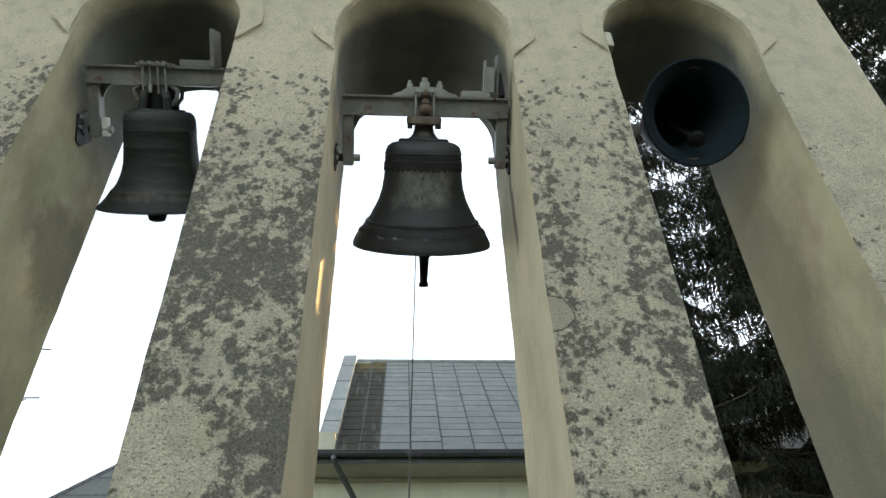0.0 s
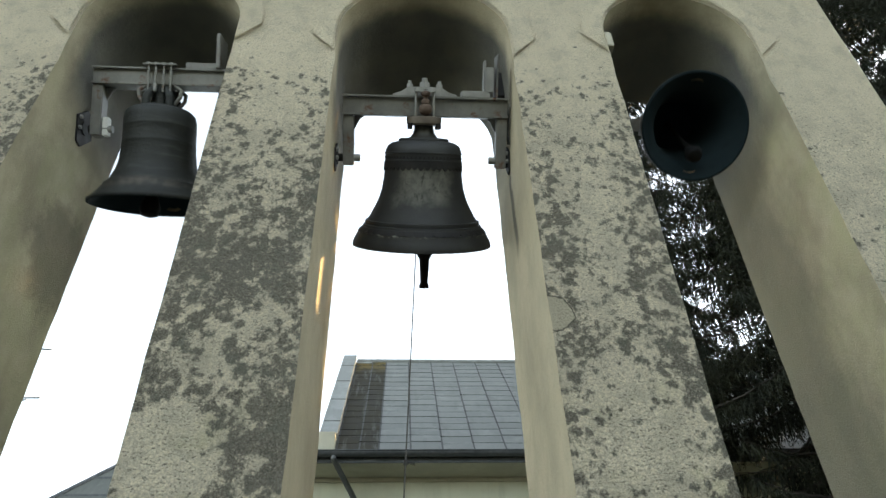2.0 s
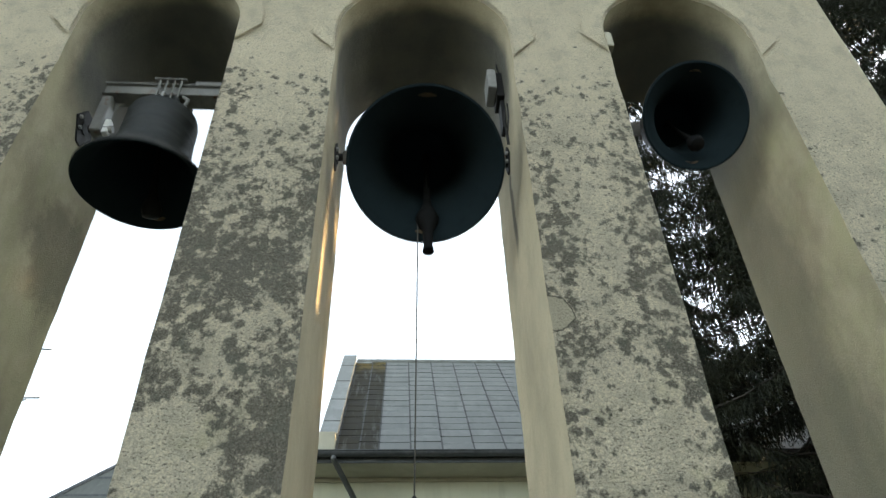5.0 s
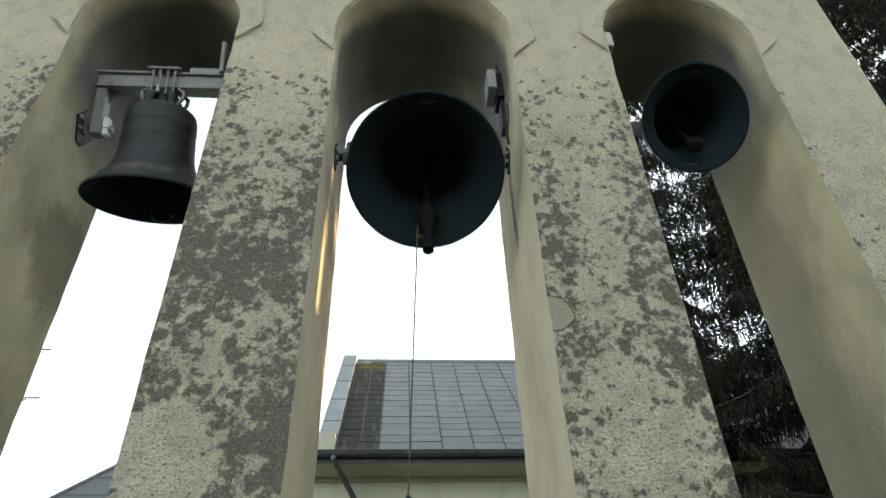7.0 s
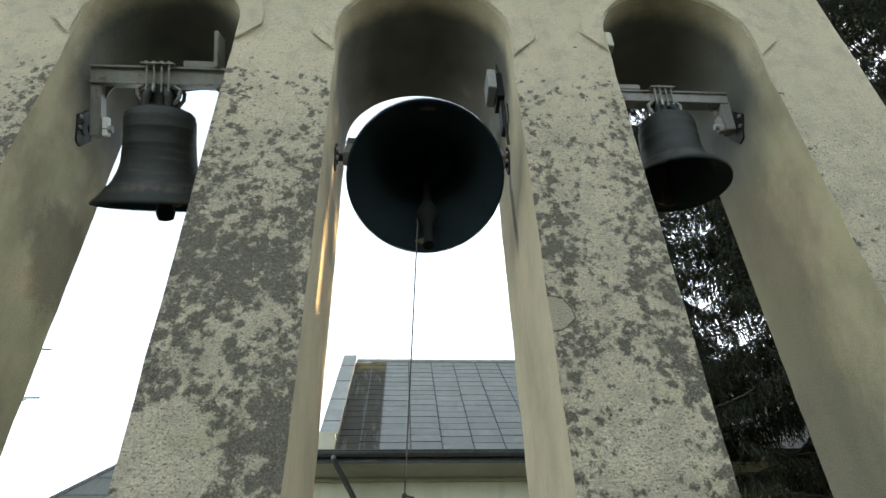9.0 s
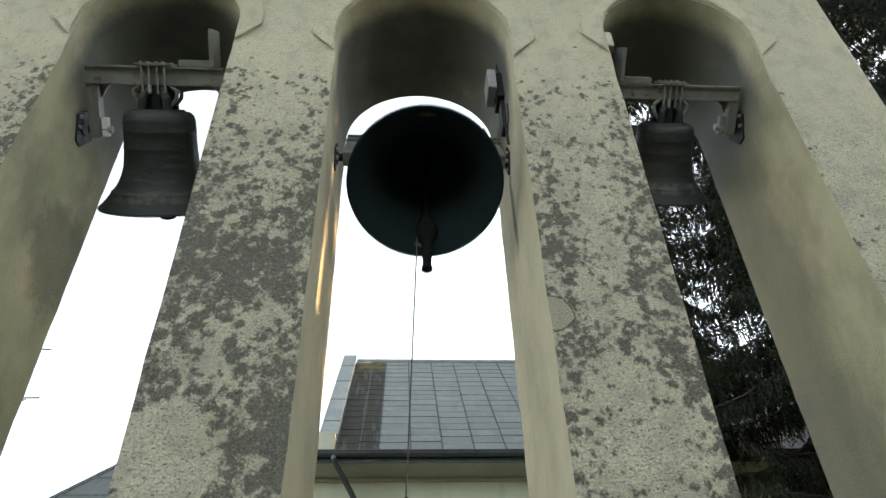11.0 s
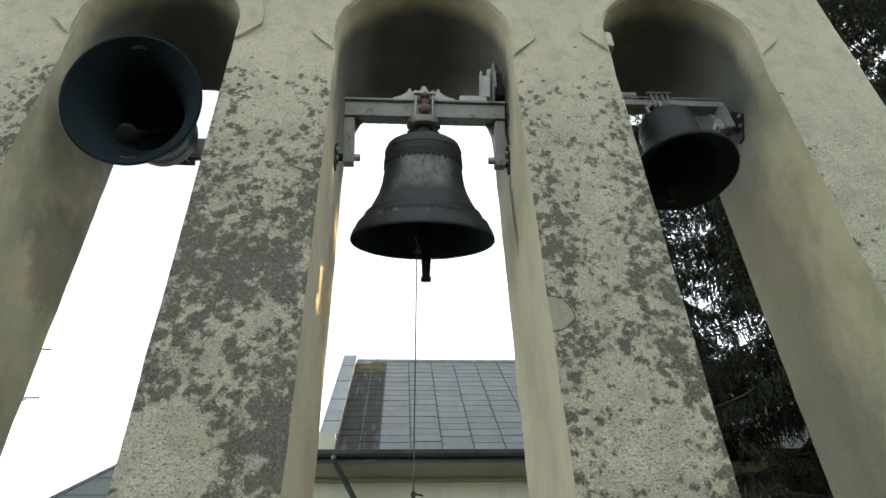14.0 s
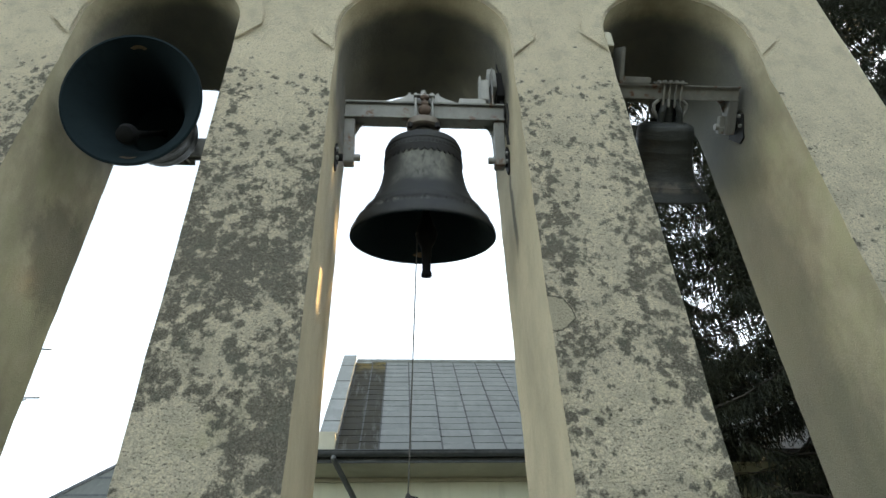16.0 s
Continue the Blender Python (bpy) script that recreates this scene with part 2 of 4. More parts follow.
M_BOX = worn_metal("off_white_plastic", (0.30, 0.285, 0.22), (0.38, 0.36, 0.28), 0.6, 0.0, 0.05)


def bronze_patina():
    """Dark bronze with a pale rubbed patch and runs of patina."""
    m = material("patinated_bronze", (0.05, 0.05, 0.047), 0.6, 0.2, 0.35)
    g = Graph(m)
    n = g.noise(5, 7, 0.65)
    c = g.mix(g.span(n, 0.35, 0.7), (0.017, 0.018, 0.020), (0.038, 0.040, 0.040))
    z = g.axis(2)
    stray = g.math("MULTIPLY", g.math("SUBTRACT", g.noise(7, 6, 0.7), 0.5), 0.22)
    zz, xx = g.math("ADD", z, stray), g.math("ADD", g.axis(0), stray)
    band = g.math("MULTIPLY", g.span(zz, -0.36, -0.24), g.span(z, -0.01, -0.05))
    wide = g.math("MULTIPLY", g.span(xx, -0.23, -0.11), g.span(xx, 0.23, 0.11))
    scuff = g.span(g.noise(9, 7, 0.75), 0.32, 0.62, 0.25, 1.0)
    c = g.mix(g.math("MULTIPLY", g.math("MULTIPLY", band, wide), g.math("MULTIPLY", scuff, 0.9)), c, (0.135, 0.135, 0.118))
    spots = g.math("MULTIPLY", g.span(g.noise(1, 4, 0.7, g.scaled(38, 38, 22)), 0.57, 0.63), g.math("MULTIPLY", band, wide))
    c = g.mix(g.math("MULTIPLY", spots, 0.8), c, (0.025, 0.025, 0.024))
    run = g.span(g.noise(1, 5, 0.6, g.scaled(16, 16, 1.5)), 0.52, 0.75, 0, 0.6)
    c = g.mix(run, c, (0.03, 0.03, 0.03))
    pale_flecks = g.math("MULTIPLY", g.span(z, -0.535, -0.515), g.span(z, -0.49, -0.505))
    pale_flecks = g.math("MULTIPLY", pale_flecks, g.span(g.noise(26, 5, 0.7), 0.46, 0.6))
    c = g.mix(g.math("MULTIPLY", pale_flecks, g.span(g.noise(3.5, 3), 0.4, 0.6)), c, (0.27, 0.27, 0.24))
    g.color(c)
    g.rough(g.span(n, 0.3, 0.7, 0.5, 0.75))
    g.bump(g.math("ADD", g.noise(55, 4), g.noise(9, 5)), 0.25, 0.006)
    return m


M_PATINA = bronze_patina()


def roof_metal(name, base, moss):
    m = material(name, base, 0.8, 0.0, 0.15)
    g = Graph(m)
    g.co = g.t.nodes.new("ShaderNodeNewGeometry").outputs["Position"]
    r = g.random()
    c = g.mix(r, tuple(x * 0.93 for x in base), tuple(x * 1.07 for x in base))
    run = g.noise(1, 6, 0.65, g.scaled(7, 1.6, 1.6))
    c = g.mix(g.span(run, 0.45, 0.75, 0, 0.4), c, tuple(x * 0.62 for x in base))
    c = g.mix(g.span(g.noise(3.2, 6, 0.7), 0.5, 0.72, 0, 0.4), c, tuple(x * 1.5 for x in base))
    if moss:
        c = g.mix(g.span(g.noise(4, 6, 0.7), 0.38, 0.6, 0.2, 0.95), c, (0.03, 0.028, 0.018))
        c = g.mix(g.span(g.noise(1, 5, 0.7, g.scaled(9, 1.2, 1.2)), 0.52, 0.66, 0, 0.6), c, (0.10, 0.10, 0.095))
        c = g.mix(g.math("MULTIPLY", g.span(g.axis(2), 8.7, 9.2), g.span(g.noise(3.5, 5, 0.7), 0.35, 0.6)), c, (0.11, 0.085, 0.03))
    g.color(c)
    g.bump(g.noise(25, 5), 0.25, 0.01)
    return m


M_ROOF = roof_metal("zinc_sheet", (0.163, 0.171, 0.165), False)
M_FAR_ROOF = roof_metal("old_sheet", (0.10, 0.106, 0.10), False)
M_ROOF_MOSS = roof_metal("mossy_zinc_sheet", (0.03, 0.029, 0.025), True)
M_SEAM = worn_metal("tarred_seam", (0.035, 0.037, 0.038), (0.06, 0.06, 0.06), 0.7, 0.1)
# strip along each sheet's lower edge, coloured dark as the lap's shadow line
M_LAP = worn_metal("sheet_lap_shade", (0.06, 0.065, 0.066), (0.15, 0.158, 0.155), 0.8, 0.0, 0.1, 9.0)
M_COPING = roof_metal("coping_sheet", (0.215, 0.225, 0.22), False)
M_GUTTER = worn_metal("dark_gutter", (0.05, 0.055, 0.06), (0.09, 0.095, 0.1), 0.5, 0.4)
M_PIPE = worn_metal("grey_downpipe", (0.085, 0.09, 0.092), (0.13, 0.135, 0.135), 0.5, 0.4)


def render_coat(name, base):
    m = material(name, base, 0.9)
    g = Graph(m)
    c = g.mix(g.span(g.noise(1.1, 6), 0.35, 0.7), base, tuple(x * 0.8 for x in base))
    c = g.mix(g.span(g.noise(1, 5, 0.6, g.scaled(5, 5, 0.5)), 0.5, 0.8, 0, 0.4), c, tuple(x * 0.6 for x in base))
    g.color(c)
    g.bump(g.noise(60, 5), 0.4, 0.006)
    return m


M_CHURCH = render_coat("pale_green_render", (0.56, 0.57, 0.47))
M_CORNICE = render_coat("beige_cornice", (0.46, 0.44, 0.35))
M_HOUSE = render_coat("grey_house_render", (0.36, 0.37, 0.36))


def leaf(name, a, b):
    m = material(name, a, 0.7)
    g = Graph(m)
    g.color(g.mix(g.span(g.noise(0.8, 4), 0.35, 0.65), a, b))
    return m


M_NEEDLE = leaf("spruce_needles", (0.010, 0.014, 0.008), (0.024, 0.027, 0.013))
M_BARK = worn_metal("spruce_bark", (0.03, 0.026, 0.022), (0.05, 0.042, 0.036), 0.9, 0.0, 0.6, 14.0)


def turf():
    m = material("short_grass", (0.07, 0.1, 0.04), 0.95)
    g = Graph(m)
    c = g.mix(g.span(g.noise(0.6, 6), 0.35, 0.65), (0.035, 0.055, 0.02), (0.07, 0.07, 0.035))
    g.color(g.mix(g.span(g.noise(30, 4), 0.4, 0.7), c, (0.05, 0.06, 0.03)))
    g.bump(g.noise(40, 5), 0.8, 0.03)
    return m


M_GRASS = turf()
M_GRAVEL = render_coat("old_asphalt", (0.05, 0.05, 0.047))


# ---- building blocks ----
def mesh_of(bm, name, mats, smooth=False):
    bmesh.ops.recalc_face_normals(bm, faces=bm.faces)
    me = bpy.data.meshes.new(name)
    bm.to_mesh(me)
    bm.free()
    for m in mats if isinstance(mats, (list, tuple)) else [mats]:
        me.materials.append(m)
    if smooth:
        me.shade_smooth()
        me.set_sharp_from_angle(angle=radians(40))
    return me


def part(name, bm, mat, parent, label="", smooth=False):
    ob = new(name, mesh_of(bm, name, mat, smooth))
    ob.parent = parent
    if label:
        tagged(ob, label)
    return ob


def thing(name, m=None):
    ob = new(name)
    ob.empty_display_size = 0.1
    ob.matrix_basis = m or Matrix()
    return ob


def box(bm, x0, x1, y0, y1, z0, z1, bevel=0.0, turn=None):
    m = Matrix.Translation(((x0 + x1) / 2, (y0 + y1) / 2, (z0 + z1) / 2)) @ Matrix.Diagonal((x1 - x0, y1 - y0, z1 - z0, 1))
    vs = bmesh.ops.create_cube(bm, size=1, matrix=m)["verts"]
    if bevel:
        es = list({e for v in vs for e in v.link_edges})
        res = bmesh.ops.bevel(bm, geom=es, offset=bevel, segments=2, affect="EDGES")
        vs = list({v for f in res["faces"] for v in f.verts} | {v for v in vs if v.is_valid})
    if turn is not None:
        bmesh.ops.transform(bm, matrix=turn, verts=vs)
    return bm


def rod(bm, a, b, r0, r1=None, n=10):
    a, b = Vector(a), Vector(b)
    d = b - a
    m = Matrix.Translation((a + b) / 2) @ d.to_track_quat("Z", "Y").to_matrix().to_4x4()
    bmesh.ops.create_cone(bm, cap_ends=True, segments=n, radius1=r0, radius2=r0 if r1 is None else r1, depth=d.length, matrix=m)
    return bm


def pipe(bm, pts, r, n=10):
    for a, b in zip(pts, pts[1:]):
        rod(bm, a, b, r, n=n)
    for p in pts[1:-1]:
        bmesh.ops.create_uvsphere(bm, u_segments=n, v_segments=6, radius=r * 1.0, matrix=Matrix.Translation(p))
    return bm


def lathe(bm, profile, n=64, close=False):
    """Turn a profile of (radius, z) about z."""
    rings = []
    for r, z in profile:
        if r < 1e-5:
            rings.append([bm.verts.new((0, 0, z))] * n)
        else:
            rings.append([bm.verts.new((r * math.cos(2 * math.pi * k / n), r * math.sin(2 * math.pi * k / n), z)) for k in range(n)])
    for a, b in zip(rings, rings[1:]):
        for k in range(n):
            q = [a[k], a[(k + 1) % n], b[(k + 1) % n], b[k]]
            u = []
            for v in q:
                if v not in u:
                    u.append(v)
            if len(u) > 2:
                bm.faces.new(u)
    return bm


# ---- ground ----
bm = bmesh.new()
bmesh.ops.create_grid(bm, x_segments=40, y_segments=40, size=400)
for v in bm.verts:
    if v.co.length > 60:
        v.co.z = noise.noise(v.co * 0.01) * 1.5 - 0.8
tagged(new("ground", mesh_of(bm, "ground", M_GRASS)), "short worn grass round the belfry", "ground", kind="structure")
# unseen yard, laid dark to hold down bounce light in the vaults
bm = bmesh.new()
box(bm, -9, 9, -7, 8.5, -0.1, 0.012)
tagged(new("pavement", mesh_of(bm, "pavement", M_GRAVEL)), "dark worn asphalt yard under the belfry", "pavement", kind="structure")

# ---- belfry wall: four shafts, three arched openings ----
FRONT, BACK, TOP = 2.896, 3.976, 7.7
MID = (FRONT + BACK) / 2
OPENINGS = [(-2.306, -1.197, 5.97), (-0.49, 0.758, 5.90), (1.472, 2.590, 5.97)]
X0, X1 = -3.03, 3.315


def belfry_outline():
    rnd = random.Random(3)
    pts = [(X0, 0.0)]

    def upright(x, z0, z1):
        n = max(2, int(abs(z1 - z0) / 0.16))
        return [(x + rnd.uniform(-0.0035, 0.0035), z0 + (z1 - z0) * k / n) for k in range(n + 1)]

    for a, b, zs in OPENINGS:
        pts += upright(a, 0.0, zs)
        cx, r = (a + b) / 2, (b - a) / 2
        pts += [(cx - r * math.cos(math.pi * k / 28), zs + r * math.sin(math.pi * k / 28)) for k in range(1, 28)]
        pts += upright(b, zs, 0.0)
    pts += upright(X1, 0.0, TOP)
    pts += upright(X0, TOP, 0.0)[:-1]
    return pts


def build_belfry():
    bm = bmesh.new()
    pts = belfry_outline()
    fr = [bm.verts.new((x, FRONT, z)) for x, z in pts]
    bk = [bm.verts.new((x, BACK, z)) for x, z in pts]
    front = bm.faces.new(fr)
    bm.faces.new(bk)
    n = len(pts)
    for k in range(n):
        bm.faces.new((fr[k], fr[(k + 1) % n], bk[(k + 1) % n], bk[k]))
    rim = [e for e in front.edges]
    bmesh.ops.bevel(bm, geom=rim, offset=0.022, segments=3, affect="EDGES", profile=0.6)
    bm.normal_update()
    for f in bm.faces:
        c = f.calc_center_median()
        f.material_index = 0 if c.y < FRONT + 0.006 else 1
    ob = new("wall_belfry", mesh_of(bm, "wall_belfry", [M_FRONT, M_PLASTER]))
    ob.data.shade_smooth()
    ob.data.set_sharp_from_angle(angle=radians(35))
    tagged(ob, "weathered beige plaster belfry wall with three arched openings", "belfry", kind="structure")
    return ob


belfry = build_belfry()


def archivolt(i):
    """A thin raised band round an arch, ending in slanted corners."""
    a, b, zs = OPENINGS[i]
    cx, r, w, th = (a + b) / 2, (b - a) / 2, 0.17, 0.022
    zi, zo = (5.655, 5.838) if i == 1 else (5.745, 5.926)
    inner = [(a - 0.012, zi)] + [(cx - (r + 0.012) * math.cos(math.pi * k / 28), zs + (r + 0.012) * math.sin(math.pi * k / 28)) for k in range(29)] + [(b + 0.012, zi)]
    outer = [(a - w, zo)] + [(cx - (r + w) * math.cos(math.pi * k / 28), zs + (r + w) * math.sin(math.pi * k / 28)) for k in range(29)] + [(b + w, zo)]
    bm = bmesh.new()
    rows = []
    for (xi, z1), (xo, z2) in zip(inner, outer):
        rows.append([bm.verts.new(p) for p in ((xi, FRONT + 0.01, z1), (xi, FRONT - th + 0.006, z1), (xi + (xo - xi) * 0.06, FRONT - th, z1 + (z2 - z1) * 0.06),
                                                (xi + (xo - xi) * 0.96, FRONT - th, z1 + (z2 - z1) * 0.96), (xo, FRONT - th + 0.006, z2), (xo, FRONT + 0.01, z2))])
    for p, q in zip(rows, rows[1:]):
        for k in range(5):
            bm.faces.new((p[k], q[k], q[k + 1], p[k + 1]))
    bm.faces.new(rows[0])
    bm.faces.new(rows[-1])
    return part("archivolt", bm, M_FRONT, belfry)


for i in range(3):
    archivolt(i)

# ---- bells ----
BELLS = {
    # centre x, axle height, rim below axle, rim radius, beam bottom, beam height, beam width, bell height, shoulder radius
    "C": dict(x=0.14, z=5.153, h=0.6195, r=0.501, bb=0.30, bh=0.14, bw=0.14, tall=0.766, sh=0.272),
    "L": dict(x=-1.759, z=5.386, h=0.5555, r=0.449, bb=0.32, bh=0.13, bw=0.14, tall=0.706, sh=0.247),
    "R": dict(x=2.02, z=5.583, h=0.552, r=0.381, bb=0.20, bh=0.11, bw=0.10, tall=0.58, sh=0.215),
}
# swing: third harmonic, period, moment of a forward extreme, then (time, amplitude, shift) along the clip
SWING = {
    "C": (-0.0108, 1.9614, 0.9002, ((0.5, 0.865, 0.006), (2.5, 0.866, -0.006), (4.0, 0.87, -0.015), (7.0, 0.879, -0.022), (8.7, 0.879, -0.020), (13.9, 0.912, 0.002), (15.5, 0.900, 0.002))),
    "L": (0.0135, 1.9002, 0.7381, ((0.5, 1.085, 0.010), (2.5, 1.07, 0.002), (4.0, 1.075, -0.015), (7.0, 1.085, -0.015), (8.7, 1.085, -0.015), (13.9, 1.105, 0.005), (15.5, 1.105, 0.010))),
    "R": (-0.0105, 1.6846, 0.1107, ((0.5, 0.995, 0.010), (2.5, 0.995, -0.010), (4.0, 0.995, -0.018), (7.0, 0.995, -0.010), (8.7, 0.995, -0.005), (13.9, 0.998, 0.010), (15.5, 1.010, 0.005))),
}


def swing(k, t):
    """Angle of a bell, positive with the mouth towards the yard."""
    third, period, start, stretch = SWING[k]
    ts, amps, shifts = zip(*stretch)
    w = 2 * math.pi * (t - start - np.interp(t, ts, shifts)) / period
    return float(np.interp(t, ts, amps)) * math.cos(w) + third * math.cos(3 * w)


def bell_profile(r, tall, sh, h, straight):
    """Outer and inner wall of a bell, from the crown down to the lip and back up."""
    if straight:
        s = [(0.0, 1.0), (0.70, 1.0), (0.72, 0.985), (0.86, 0.975), (0.96, 0.94), (1.0, 0.88)]
        out = [(sh * a, -h + tall * b) for a, b in s]
        drop = [(1.0, 0.80), (1.008, 0.79), (1.008, 0.778), (1.0, 0.768), (1.01, 0.63), (1.019, 0.622), (1.019, 0.61), (1.014, 0.60), (1.05, 0.45), (1.06, 0.44), (1.06, 0.43)]
        out += [(sh * a, -h + tall * b) for a, b in drop]
        d = r - sh * 1.06
        out += [(sh * 1.06 + d * a, -h + tall * b) for a, b in ((0.10, 0.34), (0.26, 0.25), (0.42, 0.19), (0.49, 0.183), (0.51, 0.165), (0.72, 0.09), (0.93, 0.035), (1.0, 0.02), (1.0, 0.0))]
    else:
        d = r - sh
        out = [(0.0, -h + tall), (0.165, -h + tall), (0.178, -h + tall - 0.006), (0.18, -h + tall - 0.02)]
        out += [(sh * 0.82, -h + tall * 0.96), (sh * 0.94, -h + tall * 0.93), (sh * 0.99, -h + tall * 0.89)]
        out += [(sh * a, -h + tall * b) for a, b in ((1.0, 0.87), (1.016, 0.866), (1.016, 0.856), (1.0, 0.85), (1.003, 0.80), (1.018, 0.796), (1.018, 0.788), (1.005, 0.782), (1.01, 0.75))]
        out += [(sh + d * a, -h + tall * b) for a, b in ((0.03, 0.66), (0.09, 0.54), (0.19, 0.44), (0.30, 0.37), (0.45, 0.285), (0.55, 0.243), (0.60, 0.24), (0.62, 0.218),
                                                          (0.615, 0.206), (0.67, 0.20), (0.685, 0.18), (0.79, 0.14), (0.84, 0.135), (0.85, 0.118), (0.935, 0.075), (0.99, 0.035), (1.0, 0.018), (0.998, 0.0))]
    inn = [(r - 0.015, -h - 0.004), (r - 0.06, -h + 0.04), (r - 0.11, -h + tall * 0.13)]
    inn += [(sh * 1.1, -h + tall * 0.33), (sh * 0.9, -h + tall * 0.6), (sh * 0.8, -h + tall * 0.85), (sh * 0.5, -h + tall * 0.93), (0.0, -h + tall * 0.94)]
    return out + inn


def build_bell(key):
    p = BELLS[key]
    big = key == "C"
    top = thing("church_bell", pose(p["x"], MID, p["z"]))
    h, r, tall, sh = p["h"], p["r"], p["tall"], p["sh"]
    bm = lathe(bmesh.new(), bell_profile(r, tall, sh, h, not big), 80)
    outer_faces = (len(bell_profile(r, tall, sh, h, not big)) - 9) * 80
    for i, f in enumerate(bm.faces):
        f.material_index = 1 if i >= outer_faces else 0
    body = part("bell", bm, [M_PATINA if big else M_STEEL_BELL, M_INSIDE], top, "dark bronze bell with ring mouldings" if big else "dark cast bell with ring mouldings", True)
    if big:
        # raised frieze below the shoulder and crests round the sound bow
        rnd = random.Random(8)
        bm = bmesh.new()
        for k in range(60):
            ang = 2 * math.pi * k / 60
            w = rnd.uniform(0.004, 0.010)
            z = -h + tall * 0.82
            box(bm, sh * 0.995, sh * 1.012, -w, w, z - 0.009, z + rnd.uniform(0.004, 0.010), 0, Matrix.Rotation(ang, 4, "Z"))
        part("frieze", bm, M_IRON, body, "worn raised lettering band, illegible")
        for nm, high, low, deep, ra, rb, count in (("garland", 0.178, 0.150, 0.018, sh + (r - sh) * 0.692, sh + (r - sh) * 0.79, 44), ("fringe", 0.785, 0.735, 0.032, sh * 1.012, sh * 1.020, 40)):
            # a raised strip whose lower edge hangs in festoons
            bm = bmesh.new()
            rings, steps = [], 6
            sag = [rnd.uniform(0.75, 1.2) for _ in range(count)]
            for q in range(count * steps):
                ang = 2 * math.pi * q / (count * steps)
                hang = abs(math.sin(math.pi * q / steps)) * sag[q // steps]
                zl = low - deep * hang
                out = rb + (r - sh) * (low - zl) * (1.9 if nm == "garland" else 0.1)
                ring = [(ra - 0.006, high), (ra + 0.004, high), (out + 0.005, zl), (out - 0.006, zl)]
                rings.append([bm.verts.new((math.cos(ang) * a, math.sin(ang) * a, -h + tall * b)) for a, b in ring])
            for a, b in zip(rings, rings[1:] + rings[:1]):
                for c in range(4):
                    bm.faces.new((a[c], b[c], b[(c + 1) % 4], a[(c + 1) % 4]))
            part(nm, bm, M_IRON, body, "raised band of hanging festoons")
    # rubbed spots where the clapper strikes
    for side in (-1, 1):
        bm = bmesh.new()
        ring = []
        for j in range(9):
            ang = side * math.pi / 2 + radians(-8 + 2 * j)
            fat = math.sin(math.pi * j / 8) * 0.011 + 0.001
            ring.append([bm.verts.new((q * math.cos(ang), q * math.sin(ang), zz)) for q, zz in ((r - 0.068 + fat, -h + 0.044 - fat), (r - 0.070 - fat, -h + 0.046 + fat * 1.6))])
        for u, v in zip(ring, ring[1:]):
            bm.faces.new((u[0], v[0], v[1], u[1]))
        part("strike_mark", bm, M_STRIKE, body, "rubbed bright strike mark")
    # yoke beam: an open steel channel with lips
    bb, bh, bw = p["bb"], p["bh"], p["bw"]
    x_arm = {"C": (-0.57, 0.59), "L": (-0.478, 0.52), "R": (-0.515, 0.53)}[key]
    bm = bmesh.new()
    box(bm, x_arm[0], x_arm[1], -bw * 0.34, bw * 0.34, bb + 0.008, bb + bh - 0.008)
    box(bm, x_arm[0] - 0.004, x_arm[1] + 0.004, -bw / 2, bw / 2, bb + bh - 0.016, bb + bh, 0.003)
    box(bm, x_arm[0] - 0.004, x_arm[1] + 0.004, -bw / 2, bw / 2, bb, bb + 0.016, 0.003)
    beam = part("yoke_beam", bm, M_YOKE, top, "grey steel yoke beam")
    for s, xa in zip((-1, 1), x_arm):
        bm = bmesh.new()
        aw = 0.075
        xo = xa
        xi = xa - s * aw
        box(bm, min(xo, xi), max(xo, xi), -0.05, 0.05, -0.055, bb - 0.002, 0.006)
        arm = part("yoke_arm", bm, M_YOKE, top, "grey steel drop arm")
        bm = bmesh.new()
        rod(bm, (xi - s * (0.045 if big else 0.068), 0, 0), (xi, 0, 0), 0.026, n=16)
        part("axle_nut", bm, M_GALV, arm, "galvanised axle nut", True)
        bm = bmesh.new()
        rod(bm, (xo - s * 0.01, 0, 0), (xo + s * (0.05 if big else 0.022), 0, 0), 0.028, n=16)
        part("axle", bm, M_IRON, arm, "dark steel axle", True)
        if not big:
            bm = bmesh.new()
            xq = xi - s * 0.001
            xr = xi - s * 0.042
            box(bm, min(xq, xr), max(xq, xr), -0.025, 0.03, -0.05, 0.085, 0.004)
            part("axle_block", bm, M_WHITE if key == "L" else M_YOKE, arm, "pale painted axle block")
        # gusset in the corner
        bm = bmesh.new()
        y = 0.03
        pts = [(xi, bb - 0.001), (xi - s * 0.07, bb - 0.001), (xi - s * 0.035, bb - 0.03), (xi, bb - 0.10)]
        a = [bm.verts.new((u, -0.006 + y, v)) for u, v in pts]
        b = [bm.verts.new((u, 0.006 + y, v)) for u, v in pts]
        bm.faces.new(a)
        bm.faces.new(b)
        for k in range(4):
            bm.faces.new((a[k], a[(k + 1) % 4], b[(k + 1) % 4], b[k]))
        part("gusset", bm, M_YOKE, arm)
    zt = -h + tall
    if big:
        # clamp block, neck and upper saddle
        bm = lathe(bmesh.new(), [(0.0, zt - 0.003), (0.12, zt - 0.003), (0.095, zt + 0.012), (0.078, zt + 0.035), (0.068, zt + 0.07), (0.066, bb - 0.03), (0, bb - 0.03)], 32)
        part("crown_neck", bm, M_BRONZE, top, "round bronze crown neck", True)
